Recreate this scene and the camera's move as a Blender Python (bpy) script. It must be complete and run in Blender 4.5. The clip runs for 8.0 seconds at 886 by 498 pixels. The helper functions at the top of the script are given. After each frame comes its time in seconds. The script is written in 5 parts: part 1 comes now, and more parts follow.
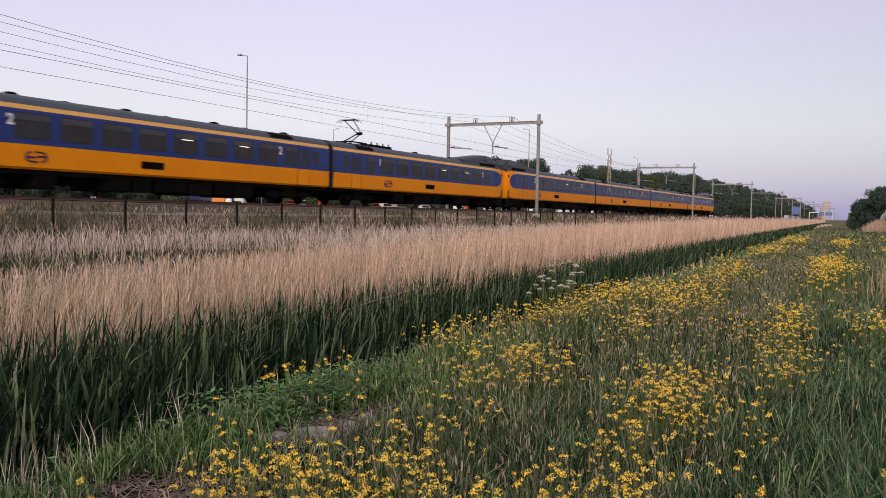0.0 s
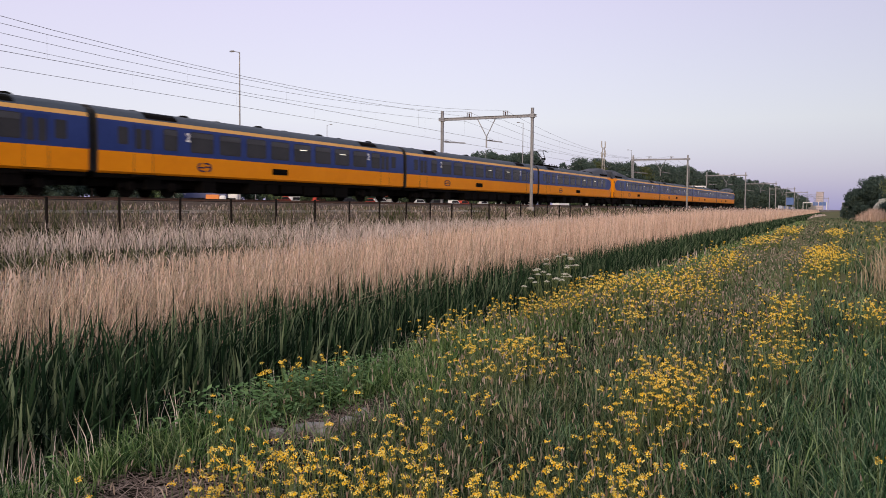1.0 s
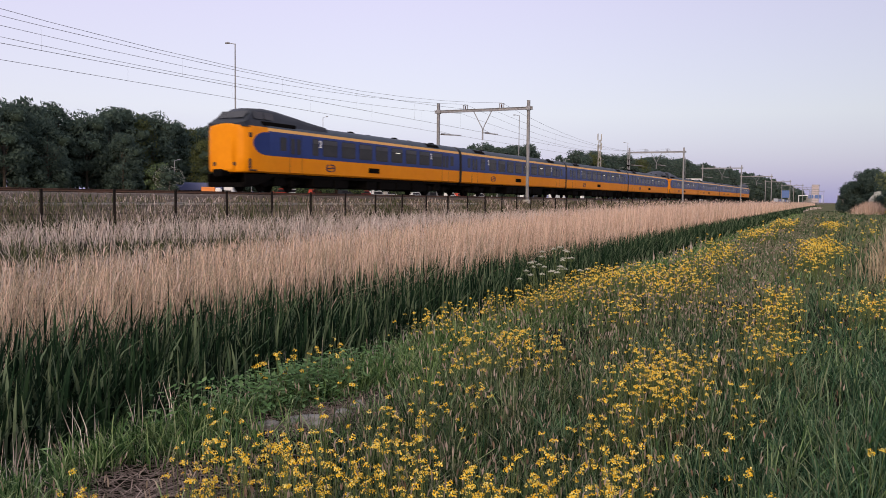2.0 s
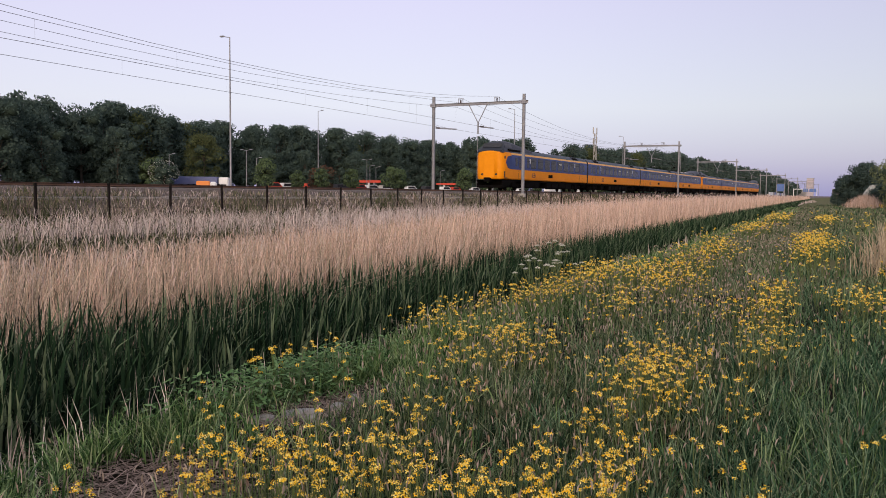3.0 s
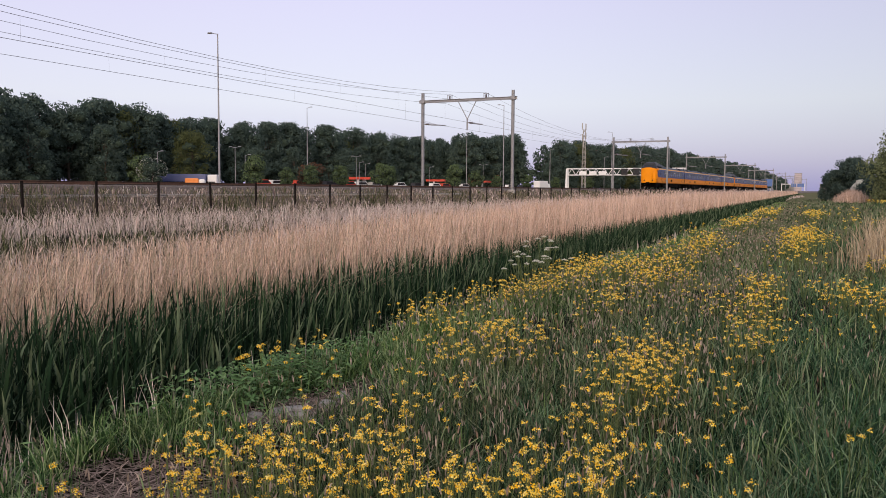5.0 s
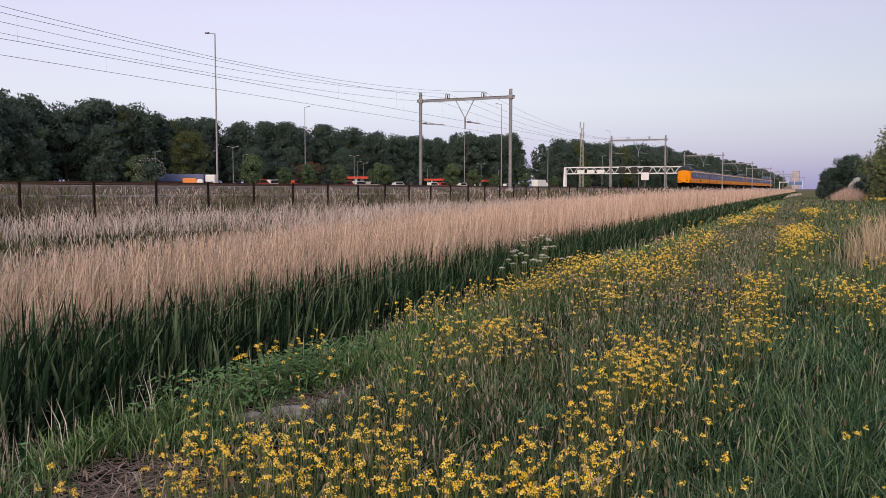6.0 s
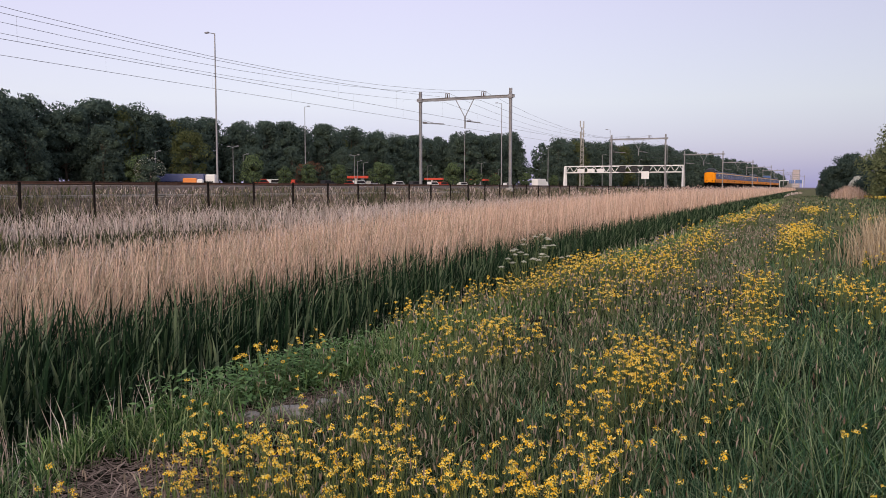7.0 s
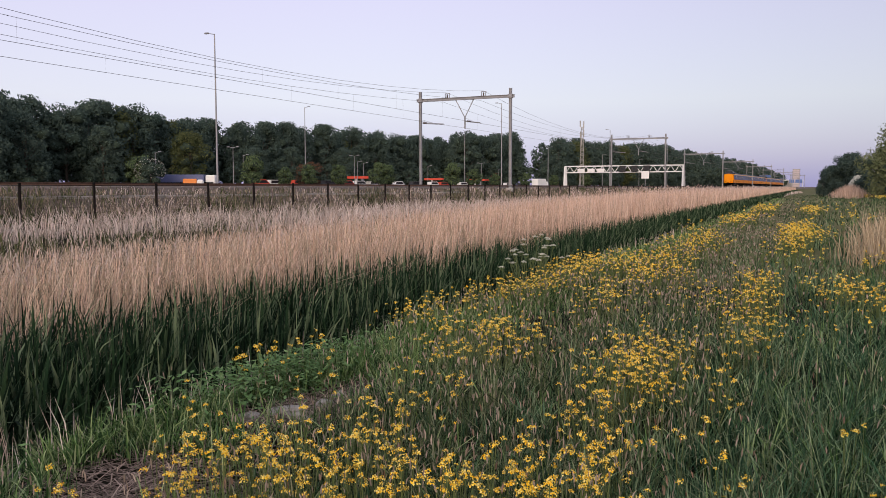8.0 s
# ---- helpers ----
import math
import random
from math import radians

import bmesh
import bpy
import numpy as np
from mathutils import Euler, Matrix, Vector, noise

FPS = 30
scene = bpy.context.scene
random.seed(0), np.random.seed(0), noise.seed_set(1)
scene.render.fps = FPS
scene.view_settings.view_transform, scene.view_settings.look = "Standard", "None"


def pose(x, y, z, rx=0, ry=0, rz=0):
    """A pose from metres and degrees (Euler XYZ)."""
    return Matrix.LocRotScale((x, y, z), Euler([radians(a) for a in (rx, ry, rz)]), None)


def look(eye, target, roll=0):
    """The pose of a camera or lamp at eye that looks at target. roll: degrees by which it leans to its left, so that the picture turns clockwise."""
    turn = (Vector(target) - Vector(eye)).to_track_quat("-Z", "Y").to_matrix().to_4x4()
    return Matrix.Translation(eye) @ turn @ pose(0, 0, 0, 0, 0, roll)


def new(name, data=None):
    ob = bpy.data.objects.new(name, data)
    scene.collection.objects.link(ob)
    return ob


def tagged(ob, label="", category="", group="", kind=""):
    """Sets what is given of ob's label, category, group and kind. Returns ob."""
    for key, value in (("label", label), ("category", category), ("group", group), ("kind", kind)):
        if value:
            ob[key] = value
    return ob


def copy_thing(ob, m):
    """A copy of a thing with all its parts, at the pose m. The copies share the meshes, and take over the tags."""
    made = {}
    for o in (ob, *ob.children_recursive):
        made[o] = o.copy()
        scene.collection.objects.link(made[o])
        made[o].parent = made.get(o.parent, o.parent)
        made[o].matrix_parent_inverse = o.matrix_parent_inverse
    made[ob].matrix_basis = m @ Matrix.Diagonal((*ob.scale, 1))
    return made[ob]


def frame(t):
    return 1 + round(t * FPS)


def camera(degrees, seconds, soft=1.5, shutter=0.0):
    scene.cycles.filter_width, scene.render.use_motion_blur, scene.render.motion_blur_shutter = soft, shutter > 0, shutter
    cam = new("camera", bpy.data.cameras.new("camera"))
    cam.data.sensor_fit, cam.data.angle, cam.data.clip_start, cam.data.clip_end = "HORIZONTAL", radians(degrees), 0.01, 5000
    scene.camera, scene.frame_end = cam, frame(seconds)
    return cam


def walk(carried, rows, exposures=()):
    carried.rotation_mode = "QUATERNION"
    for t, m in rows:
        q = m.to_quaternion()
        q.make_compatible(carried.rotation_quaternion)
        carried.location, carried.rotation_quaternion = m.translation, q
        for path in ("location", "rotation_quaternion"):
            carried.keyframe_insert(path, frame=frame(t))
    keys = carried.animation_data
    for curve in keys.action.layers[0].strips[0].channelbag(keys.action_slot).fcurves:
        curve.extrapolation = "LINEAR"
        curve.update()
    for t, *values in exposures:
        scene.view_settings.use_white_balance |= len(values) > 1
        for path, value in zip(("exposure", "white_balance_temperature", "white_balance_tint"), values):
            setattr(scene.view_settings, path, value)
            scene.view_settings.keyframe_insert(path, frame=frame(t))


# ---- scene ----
cam = camera(55.82, 8.0, soft=0.7, shutter=0.2)
walk(cam, [
    (0.0, pose(-0.047, -0.008, 1.596, 87.471, -1.207, 27.521)),
    (0.5, pose(-0.052, -0.008, 1.598, 87.289, -0.878, 27.186)),
    (1.0, pose(-0.038, -0.017, 1.599, 87.097, -0.541, 27.152)),
    (1.5, pose(-0.034, -0.011, 1.598, 86.852, -0.555, 27.03)),
    (3.0, pose(-0.029, -0.011, 1.599, 86.171, -0.55, 26.581)),
    (3.5, pose(-0.029, -0.008, 1.597, 86.076, -0.513, 26.401)),
    (4.0, pose(-0.029, 0.002, 1.595, 86.006, -0.476, 26.219)),
    (4.5, pose(-0.025, 0.002, 1.596, 85.958, -0.437, 26.0)),
    (6.0, pose(-0.009, -0.003, 1.599, 85.876, -0.119, 25.744)),
    (6.5, pose(-0.004, 0.001, 1.597, 85.846, -0.06, 25.748)),
    (7.0, pose(0.0, 0.0, 1.6, 85.826, 0.0, 25.757)),
    (7.5, pose(0.003, 0.002, 1.6, 85.84, 0.046, 25.747)),
    (8.0, pose(0.005, 0.0, 1.6, 85.837, 0.123, 25.765)),
], exposures=[(0.0, 0.0, 6840, 10), (1.5, 0.0, 6610, 10), (3.0, 0.0, 6540, 10), (8.0, 0.0, 6520, 10)])

# ---- world and sun: a hazy evening sky, the low sun veiled behind the viewer ----
SUN_ELEVATION, SUN_AZIMUTH = 14.0, 165.0   # degrees; azimuth clockwise from +y
world = bpy.data.worlds.new("evening_sky")
scene.world = world
world.use_nodes = True
wn, wl = world.node_tree.nodes, world.node_tree.links
wn.clear()
w_out = wn.new("ShaderNodeOutputWorld")
w_sky = wn.new("ShaderNodeTexSky")
w_sky.sky_type, w_sky.sun_disc = "NISHITA", False
w_sky.sun_elevation, w_sky.sun_rotation = radians(SUN_ELEVATION), radians(SUN_AZIMUTH)
w_sky.air_density, w_sky.dust_density, w_sky.ozone_density = 1.0, 2.0, 1.0
w_bg = wn.new("ShaderNodeBackground")
w_bg.inputs["Strength"].default_value = 0.05
w_co = wn.new("ShaderNodeTexCoord")
w_sep = wn.new("ShaderNodeSeparateXYZ")
w_ramp = wn.new("ShaderNodeValToRGB")
w_haze = wn.new("ShaderNodeBackground")
w_add = wn.new("ShaderNodeAddShader")
for pos, col in ((0.0, (0.395, 0.375, 0.72, 1)), (0.10, (0.53, 0.468, 0.80, 1)), (0.28, (0.665, 0.565, 0.80, 1)), (1.0, (0.66, 0.635, 0.77, 1))):
    el = w_ramp.color_ramp.elements.new(pos) if pos not in (0.0, 1.0) else w_ramp.color_ramp.elements[int(pos)]
    el.color = col
w_haze.inputs["Strength"].default_value = 0.92
wl.new(w_co.outputs["Generated"], w_sep.inputs[0])
wl.new(w_sep.outputs["Z"], w_ramp.inputs[0])
w_az = wn.new("ShaderNodeMapRange")   # the haze thins towards +x
w_az.interpolation_type = "SMOOTHSTEP"
for k, val in enumerate((-0.6, 0.25, 1.0, 0.74)):
    w_az.inputs[k + 1].default_value = val
w_mul = wn.new("ShaderNodeMix")
w_mul.data_type, w_mul.blend_type = "RGBA", "MULTIPLY"
w_mul.inputs[0].default_value = 1.0
wl.new(w_sep.outputs["X"], w_az.inputs[0])
wl.new(w_ramp.outputs[0], w_mul.inputs[6])
wl.new(w_az.outputs[0], w_mul.inputs[7])
wl.new(w_mul.outputs[2], w_haze.inputs[0])
wl.new(w_sky.outputs[0], w_bg.inputs[0])
wl.new(w_bg.outputs[0], w_add.inputs[0])
wl.new(w_haze.outputs[0], w_add.inputs[1])
wl.new(w_add.outputs[0], w_out.inputs[0])

sun = new("sun", bpy.data.lights.new("sun", "SUN"))
sun.data.energy, sun.data.angle, sun.data.color = 1.8, radians(30), (1.0, 0.80, 0.64)
a, e = radians(SUN_AZIMUTH), radians(SUN_ELEVATION)
sun.matrix_world = look((math.sin(a) * math.cos(e) * 100, math.cos(a) * math.cos(e) * 100, math.sin(e) * 100), (0, 0, 0))
scene.view_settings.exposure = 0.0


# ---- materials ----
def material(name, colors, rough=0.7, metal=0.0, scale=4.0, bump=0.0, bump_scale=60.0, per="", spread=0.0, spec=0.5, through_light=0.0, stretch=(1, 1, 1), own=0.65):
    """Noise between colors at two scales; per: 'island' or 'object' varies the value from piece to piece."""
    m = bpy.data.materials.new(name)
    m.use_nodes = True
    n, l = m.node_tree.nodes, m.node_tree.links
    b = n["Principled BSDF"]
    b.inputs["Roughness"].default_value, b.inputs["Metallic"].default_value = rough, metal
    b.inputs["Specular IOR Level"].default_value = spec
    co = n.new("ShaderNodeTexCoord")
    mp = n.new("ShaderNodeMapping")
    mp.inputs["Scale"].default_value = stretch
    l.new(co.outputs["Object"], mp.inputs[0])
    big, small = n.new("ShaderNodeTexNoise"), n.new("ShaderNodeTexNoise")
    for t, s in ((big, scale), (small, scale * 9)):
        t.inputs["Scale"].default_value, t.inputs["Detail"].default_value = s, 4
        l.new(mp.outputs[0], t.inputs["Vector"])
    mix = n.new("ShaderNodeMath")
    mix.operation = "MULTIPLY_ADD"
    mix.inputs[1].default_value = 0.4
    l.new(small.outputs["Fac"], mix.inputs[0])
    half = n.new("ShaderNodeMath")
    half.operation = "MULTIPLY"
    half.inputs[1].default_value = 0.6
    l.new(big.outputs["Fac"], half.inputs[0])
    l.new(half.outputs[0], mix.inputs[2])
    fac = mix.outputs[0]
    if per:
        src = n.new("ShaderNodeNewGeometry").outputs["Random Per Island"] if per == "island" else n.new("ShaderNodeObjectInfo").outputs["Random"]
        lerp = n.new("ShaderNodeMix")
        lerp.inputs[0].default_value = own
        l.new(fac, lerp.inputs[2])
        l.new(src, lerp.inputs[3])
        fac = lerp.outputs[0]
    ramp = n.new("ShaderNodeValToRGB")
    els = ramp.color_ramp.elements
    lo, hi = (0.1, 0.9) if per else (0.32, 0.68)
    for i, c in enumerate(colors):
        p = lo + (hi - lo) * i / max(1, len(colors) - 1)
        el = els[i] if i < 2 else els.new(p)
        el.position = p
        el.color = (*c, 1)
    if len(colors) == 1:
        els[1].color = (*[x * 0.85 for x in colors[0]], 1)
        els[1].position = hi
    l.new(fac, ramp.inputs[0])
    l.new(ramp.outputs[0], b.inputs["Base Color"])
    if bump:
        bp = n.new("ShaderNodeBump")
        bt = n.new("ShaderNodeTexNoise")
        bt.inputs["Scale"].default_value, bt.inputs["Detail"].default_value = bump_scale, 5
        l.new(mp.outputs[0], bt.inputs["Vector"])
        l.new(bt.outputs["Fac"], bp.inputs["Height"])
        bp.inputs["Strength"].default_value, bp.inputs["Distance"].default_value = bump, 0.02
        l.new(bp.outputs[0], b.inputs["Normal"])
    if through_light:
        tr = n.new("ShaderNodeBsdfTranslucent")
        ms = n.new("ShaderNodeMixShader")
        ms.inputs[0].default_value = through_light
        l.new(ramp.outputs[0], tr.inputs[0])
        l.new(b.outputs[0], ms.inputs[1])
        l.new(tr.outputs[0], ms.inputs[2])
        l.new(ms.outputs[0], n["Material Output"].inputs[0])
    return m


def glow(name, color, strength):
    m = bpy.data.materials.new(name)
    m.use_nodes = True
    b = m.node_tree.nodes["Principled BSDF"]
    b.inputs["Base Color"].default_value = (*color, 1)
    b.inputs["Emission Color"].default_value, b.inputs["Emission Strength"].default_value = (*color, 1), strength
    return m


# near-black soil: the shade between blades and reeds is put into its colour
M_SHADED_SOIL = material("shaded_meadow_soil", [(0.006, 0.007, 0.005), (0.012, 0.012, 0.008), (0.024, 0.020, 0.014)], 0.95, scale=0.5, bump=0.6, bump_scale=14, spec=0.05)
M_FARLAND = material("far_land", [(0.085, 0.095, 0.042), (0.15, 0.135, 0.075)], 0.95, scale=0.05, spec=0.03)
M_WATER = material("ditch_water", [(0.008, 0.010, 0.007), (0.014, 0.014, 0.009)], 0.08, scale=1.0, bump=0.05, bump_scale=3)
M_BALLAST = material("ballast", [(0.05, 0.038, 0.032), (0.09, 0.068, 0.058), (0.15, 0.12, 0.105)], 0.95, scale=3.0, bump=1.0, bump_scale=9)
M_CONCRETE = material("concrete", [(0.30, 0.29, 0.27), (0.42, 0.40, 0.38)], 0.9, scale=1.5, bump=0.2)
M_RUST = material("rusty_rail", [(0.10, 0.05, 0.03), (0.16, 0.09, 0.06)], 0.7, scale=4, bump=0.2)
M_ASPHALT = material("asphalt", [(0.045, 0.045, 0.048), (0.065, 0.063, 0.062)], 0.9, scale=0.6, bump=0.3)
M_GALV = material("galvanised_steel", [(0.19, 0.20, 0.225), (0.29, 0.295, 0.32), (0.23, 0.235, 0.25)], 0.6, 0.25, scale=1.2, bump=0.08)
M_WIRE = material("overhead_wire", [(0.09, 0.085, 0.09), (0.14, 0.13, 0.135)], 0.6, 0.4, scale=1.0)
M_INSUL = material("brown_insulator", [(0.06, 0.035, 0.03), (0.09, 0.05, 0.04)], 0.3, scale=3)
M_FENCE = material("dark_fence_post", [(0.010, 0.009, 0.009), (0.020, 0.016, 0.014)], 0.9, scale=5, bump=0.3, spec=0.1)
M_GRASS = material("meadow_grass", [(0.010, 0.022, 0.010), (0.048, 0.082, 0.040), (0.120, 0.155, 0.080), (0.30, 0.31, 0.20)], 0.9, per="island", scale=0.4, through_light=0.15, spec=0.08, own=0.85)
M_BLUEGRASS = material("blue_green_grass", [(0.007, 0.022, 0.011), (0.036, 0.088, 0.044), (0.094, 0.17, 0.090), (0.25, 0.33, 0.19)], 0.85, per="island", scale=0.4, through_light=0.15, spec=0.1, own=0.85)
M_WEED = material("leafy_weed", [(0.06, 0.13, 0.042), (0.115, 0.215, 0.08), (0.19, 0.30, 0.13)], 0.8, per="island", scale=1.0, through_light=0.2, spec=0.15)
M_SORREL = material("sorrel_spike", [(0.14, 0.09, 0.065), (0.22, 0.145, 0.105), (0.30, 0.22, 0.17)], 0.95, per="island", scale=1.0, through_light=0.15, spec=0.05)
M_LUSH = material("bank_grass", [(0.010, 0.032, 0.010), (0.062, 0.130, 0.042), (0.155, 0.245, 0.088), (0.34, 0.42, 0.22)], 0.85, per="island", scale=0.4, through_light=0.15, spec=0.1, own=0.85)
M_LUSHDARK = material("tussock_grass", [(0.013, 0.022, 0.008), (0.042, 0.058, 0.022), (0.090, 0.108, 0.044), (0.22, 0.21, 0.12)], 0.9, per="island", scale=0.4, through_light=0.12, spec=0.06)
M_SEED = material("seed_head", [(0.17, 0.135, 0.105), (0.30, 0.24, 0.195), (0.42, 0.35, 0.30)], 0.9, per="island", scale=0.5, through_light=0.2, spec=0.05)
# lower stops near black: shade low among the reeds is put into their colour
M_SHADED_REED = material("shaded_green_reed", [(0.004, 0.012, 0.006), (0.011, 0.030, 0.014), (0.031, 0.064, 0.030), (0.16, 0.21, 0.125)], 0.85, per="island", scale=0.35, through_light=0.08, spec=0.1, own=0.85)
M_STRAW = material("dead_reed", [(0.36, 0.243, 0.18), (0.66, 0.463, 0.357), (0.90, 0.73, 0.605)], 0.95, per="island", scale=0.25, through_light=0.15, spec=0.05)
M_PALESTRAW = material("pale_straw", [(0.24, 0.18, 0.11), (0.48, 0.38, 0.26), (0.68, 0.57, 0.42)], 0.95, per="island", scale=0.5, through_light=0.15, spec=0.05)
M_PLUME = material("reed_plume", [(0.42, 0.30, 0.26), (0.62, 0.47, 0.41), (0.76, 0.62, 0.56)], 0.95, per="island", scale=0.25, through_light=0.3)
M_DRYGRASS = material("dry_grass", [(0.26, 0.20, 0.17), (0.56, 0.465, 0.42), (0.90, 0.80, 0.75)], 0.95, per="island", scale=0.25, through_light=0.2, spec=0.05)
M_OLDREED = material("weathered_reed", [(0.13, 0.104, 0.074), (0.31, 0.258, 0.185), (0.57, 0.485, 0.37)], 0.95, per="island", scale=0.25, through_light=0.12, spec=0.05)
M_LITTER = material("plant_litter", [(0.075, 0.055, 0.047), (0.20, 0.15, 0.13), (0.42, 0.33, 0.29)], 0.95, per="island", scale=1.0, spec=0.05)
M_STEM = material("flower_stem", [(0.07, 0.11, 0.03), (0.12, 0.15, 0.05)], 0.7, per="island", scale=1, through_light=0.2)
M_PETAL = material("yellow_petal", [(0.80, 0.40, 0.012), (0.90, 0.58, 0.03), (0.92, 0.72, 0.16), (0.90, 0.80, 0.38)], 0.7, per="island", scale=2, through_light=0.15, spec=0.15)
M_BUD = material("green_yellow_bud", [(0.16, 0.19, 0.05), (0.34, 0.34, 0.10), (0.60, 0.55, 0.25)], 0.8, per="island", scale=2, through_light=0.15, spec=0.1)
M_UMBEL = material("white_umbel", [(0.60, 0.60, 0.52), (0.80, 0.80, 0.74)], 0.8, per="island", scale=2, through_light=0.3)
M_STONE = material("field_stone", [(0.15, 0.14, 0.135), (0.26, 0.25, 0.24), (0.36, 0.345, 0.335)], 0.95, scale=6, bump=0.6, bump_scale=30, spec=0.2)
# blue-green tint: the haze over the distant woods is put into the leaf colour
M_LEAF_HAZED = material("hazed_tree_leaf", [(0.050, 0.080, 0.072), (0.076, 0.112, 0.096), (0.112, 0.152, 0.120)], 0.95, per="island", scale=0.08, through_light=0.3, spec=0.04)
# darker than the leaves: shade inside the crowns is put into this colour
M_CROWN_SHADE = material("inner_foliage", [(0.026, 0.040, 0.032), (0.046, 0.066, 0.050)], 1.0, scale=0.5, bump=1.0, bump_scale=1.6, spec=0.02)
M_RUSSET = material("russet_leaf", [(0.10, 0.055, 0.04), (0.16, 0.09, 0.06)], 0.9, per="island", scale=0.2, through_light=0.3, spec=0.05)
M_LEAF_YOUNG = material("young_leaf", [(0.075, 0.115, 0.055), (0.115, 0.165, 0.08), (0.16, 0.21, 0.11)], 0.9, per="island", scale=0.2, through_light=0.35, spec=0.06)
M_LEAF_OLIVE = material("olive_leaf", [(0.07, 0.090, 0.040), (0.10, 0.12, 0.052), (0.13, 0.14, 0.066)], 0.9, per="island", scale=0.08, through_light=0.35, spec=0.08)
# paler copy of the olive leaf, with sunlight put into the colour
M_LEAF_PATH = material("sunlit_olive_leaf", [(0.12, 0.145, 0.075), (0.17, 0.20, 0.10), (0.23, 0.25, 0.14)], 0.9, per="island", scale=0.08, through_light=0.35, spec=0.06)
M_BARK = material("bark", [(0.04, 0.032, 0.025), (0.09, 0.075, 0.06)], 0.95, scale=3, bump=0.8, stretch=(1, 1, 0.2))
M_BLUE = material("train_blue", [(0.014, 0.032, 0.150), (0.022, 0.046, 0.190)], 0.4, scale=0.5, spec=0.16)
M_YELLOW = material("train_yellow", [(0.74, 0.235, 0.004), (0.82, 0.285, 0.006)], 0.5, scale=0.5, spec=0.12)
M_GOLD = material("train_stripe", [(0.78, 0.42, 0.12), (0.85, 0.48, 0.16)], 0.5, scale=0.5, spec=0.2)
M_ROOF = material("train_roof", [(0.035, 0.05, 0.075), (0.06, 0.075, 0.10)], 0.6, scale=0.7, stretch=(1, 0.2, 1), spec=0.25)
M_DOME = material("train_dome", [(0.014, 0.017, 0.026), (0.026, 0.031, 0.044)], 0.5, scale=0.7, spec=0.25)
M_UNDER = material("train_underframe", [(0.003, 0.003, 0.003), (0.007, 0.006, 0.006)], 0.95, scale=2, bump=0.3, spec=0.05)
M_GLASS = material("train_window", [(0.022, 0.022, 0.026), (0.040, 0.040, 0.046)], 0.25, scale=0.8, spec=0.22)
M_VENT = material("train_vent_pane", [(0.050, 0.052, 0.062), (0.085, 0.088, 0.10)], 0.4, scale=1.5, spec=0.15)
M_RUBBER = material("black_rubber", [(0.012, 0.012, 0.014), (0.02, 0.02, 0.022)], 0.7, scale=3)
M_NAVYPAINT = material("emblem_navy", [(0.03, 0.02, 0.06), (0.05, 0.03, 0.08)], 0.5, scale=1, spec=0.15)
M_WHITE = material("white_paint", [(0.70, 0.71, 0.73), (0.80, 0.80, 0.80)], 0.5, scale=0.8)
M_PINKISH = material("pale_render", [(0.44, 0.38, 0.42), (0.52, 0.45, 0.49)], 0.9, scale=0.1)
M_RED = material("red_paint", [(0.55, 0.06, 0.035), (0.62, 0.09, 0.05)], 0.45, scale=1)
M_ORANGE = material("orange_paint", [(0.70, 0.20, 0.03), (0.75, 0.25, 0.05)], 0.45, scale=1)
M_NAVY = material("navy_tarpaulin", [(0.05, 0.07, 0.19), (0.08, 0.10, 0.24)], 0.5, scale=0.5)
M_SIGNBLUE = material("sign_blue", [(0.05, 0.12, 0.34), (0.08, 0.16, 0.40)], 0.5, scale=0.5)
M_DARKGREY = material("dark_grey_paint", [(0.03, 0.032, 0.035), (0.05, 0.05, 0.055)], 0.5, scale=1)
M_LIGHT = glow("train_lamp", (1.0, 0.93, 0.8), 1.0)


# ---- mesh helpers ----
def part(name, bm, mat, parent=None, label=""):
    me = bpy.data.meshes.new(name)
    bm.normal_update()
    bm.to_mesh(me)
    bm.free()
    me.materials.append(mat)
    ob = new(name, me)
    if parent:
        ob.parent = parent
    if label:
        ob["label"] = label
    return ob


def share(name, src, m, parent=None):
    """Another object on the mesh of src, at the pose m."""
    ob = new(name, src.data)
    ob.parent = parent
    ob.matrix_basis = m
    return ob


def thing(name, label, category, m=None, group="", kind=""):
    ob = new(name)
    ob.empty_display_size = 0.2
    if m is not None:
        ob.matrix_basis = m
    return tagged(ob, label, category, group, kind)


def box(bm, x0, x1, y0, y1, z0, z1, bevel=0.0):
    r = bmesh.ops.create_cube(bm, size=1, matrix=Matrix.Translation(((x0 + x1) / 2, (y0 + y1) / 2, (z0 + z1) / 2)) @ Matrix.Diagonal((x1 - x0, y1 - y0, z1 - z0, 1)))
    if bevel:
        edges = list({ed for v in r["verts"] for ed in v.link_edges})
        bmesh.ops.bevel(bm, geom=edges, offset=bevel, segments=1, affect="EDGES", profile=0.5)
    return bm


def tube(bm, p, q, r0, r1=None, sides=8):
    p, q = Vector(p), Vector(q)
    d = q - p
    m = Matrix.Translation((p + q) / 2) @ d.to_track_quat("Z", "Y").to_matrix().to_4x4()
    bmesh.ops.create_cone(bm, cap_ends=True, segments=sides, radius1=r0, radius2=r0 if r1 is None else r1, depth=d.length, matrix=m)
    return bm


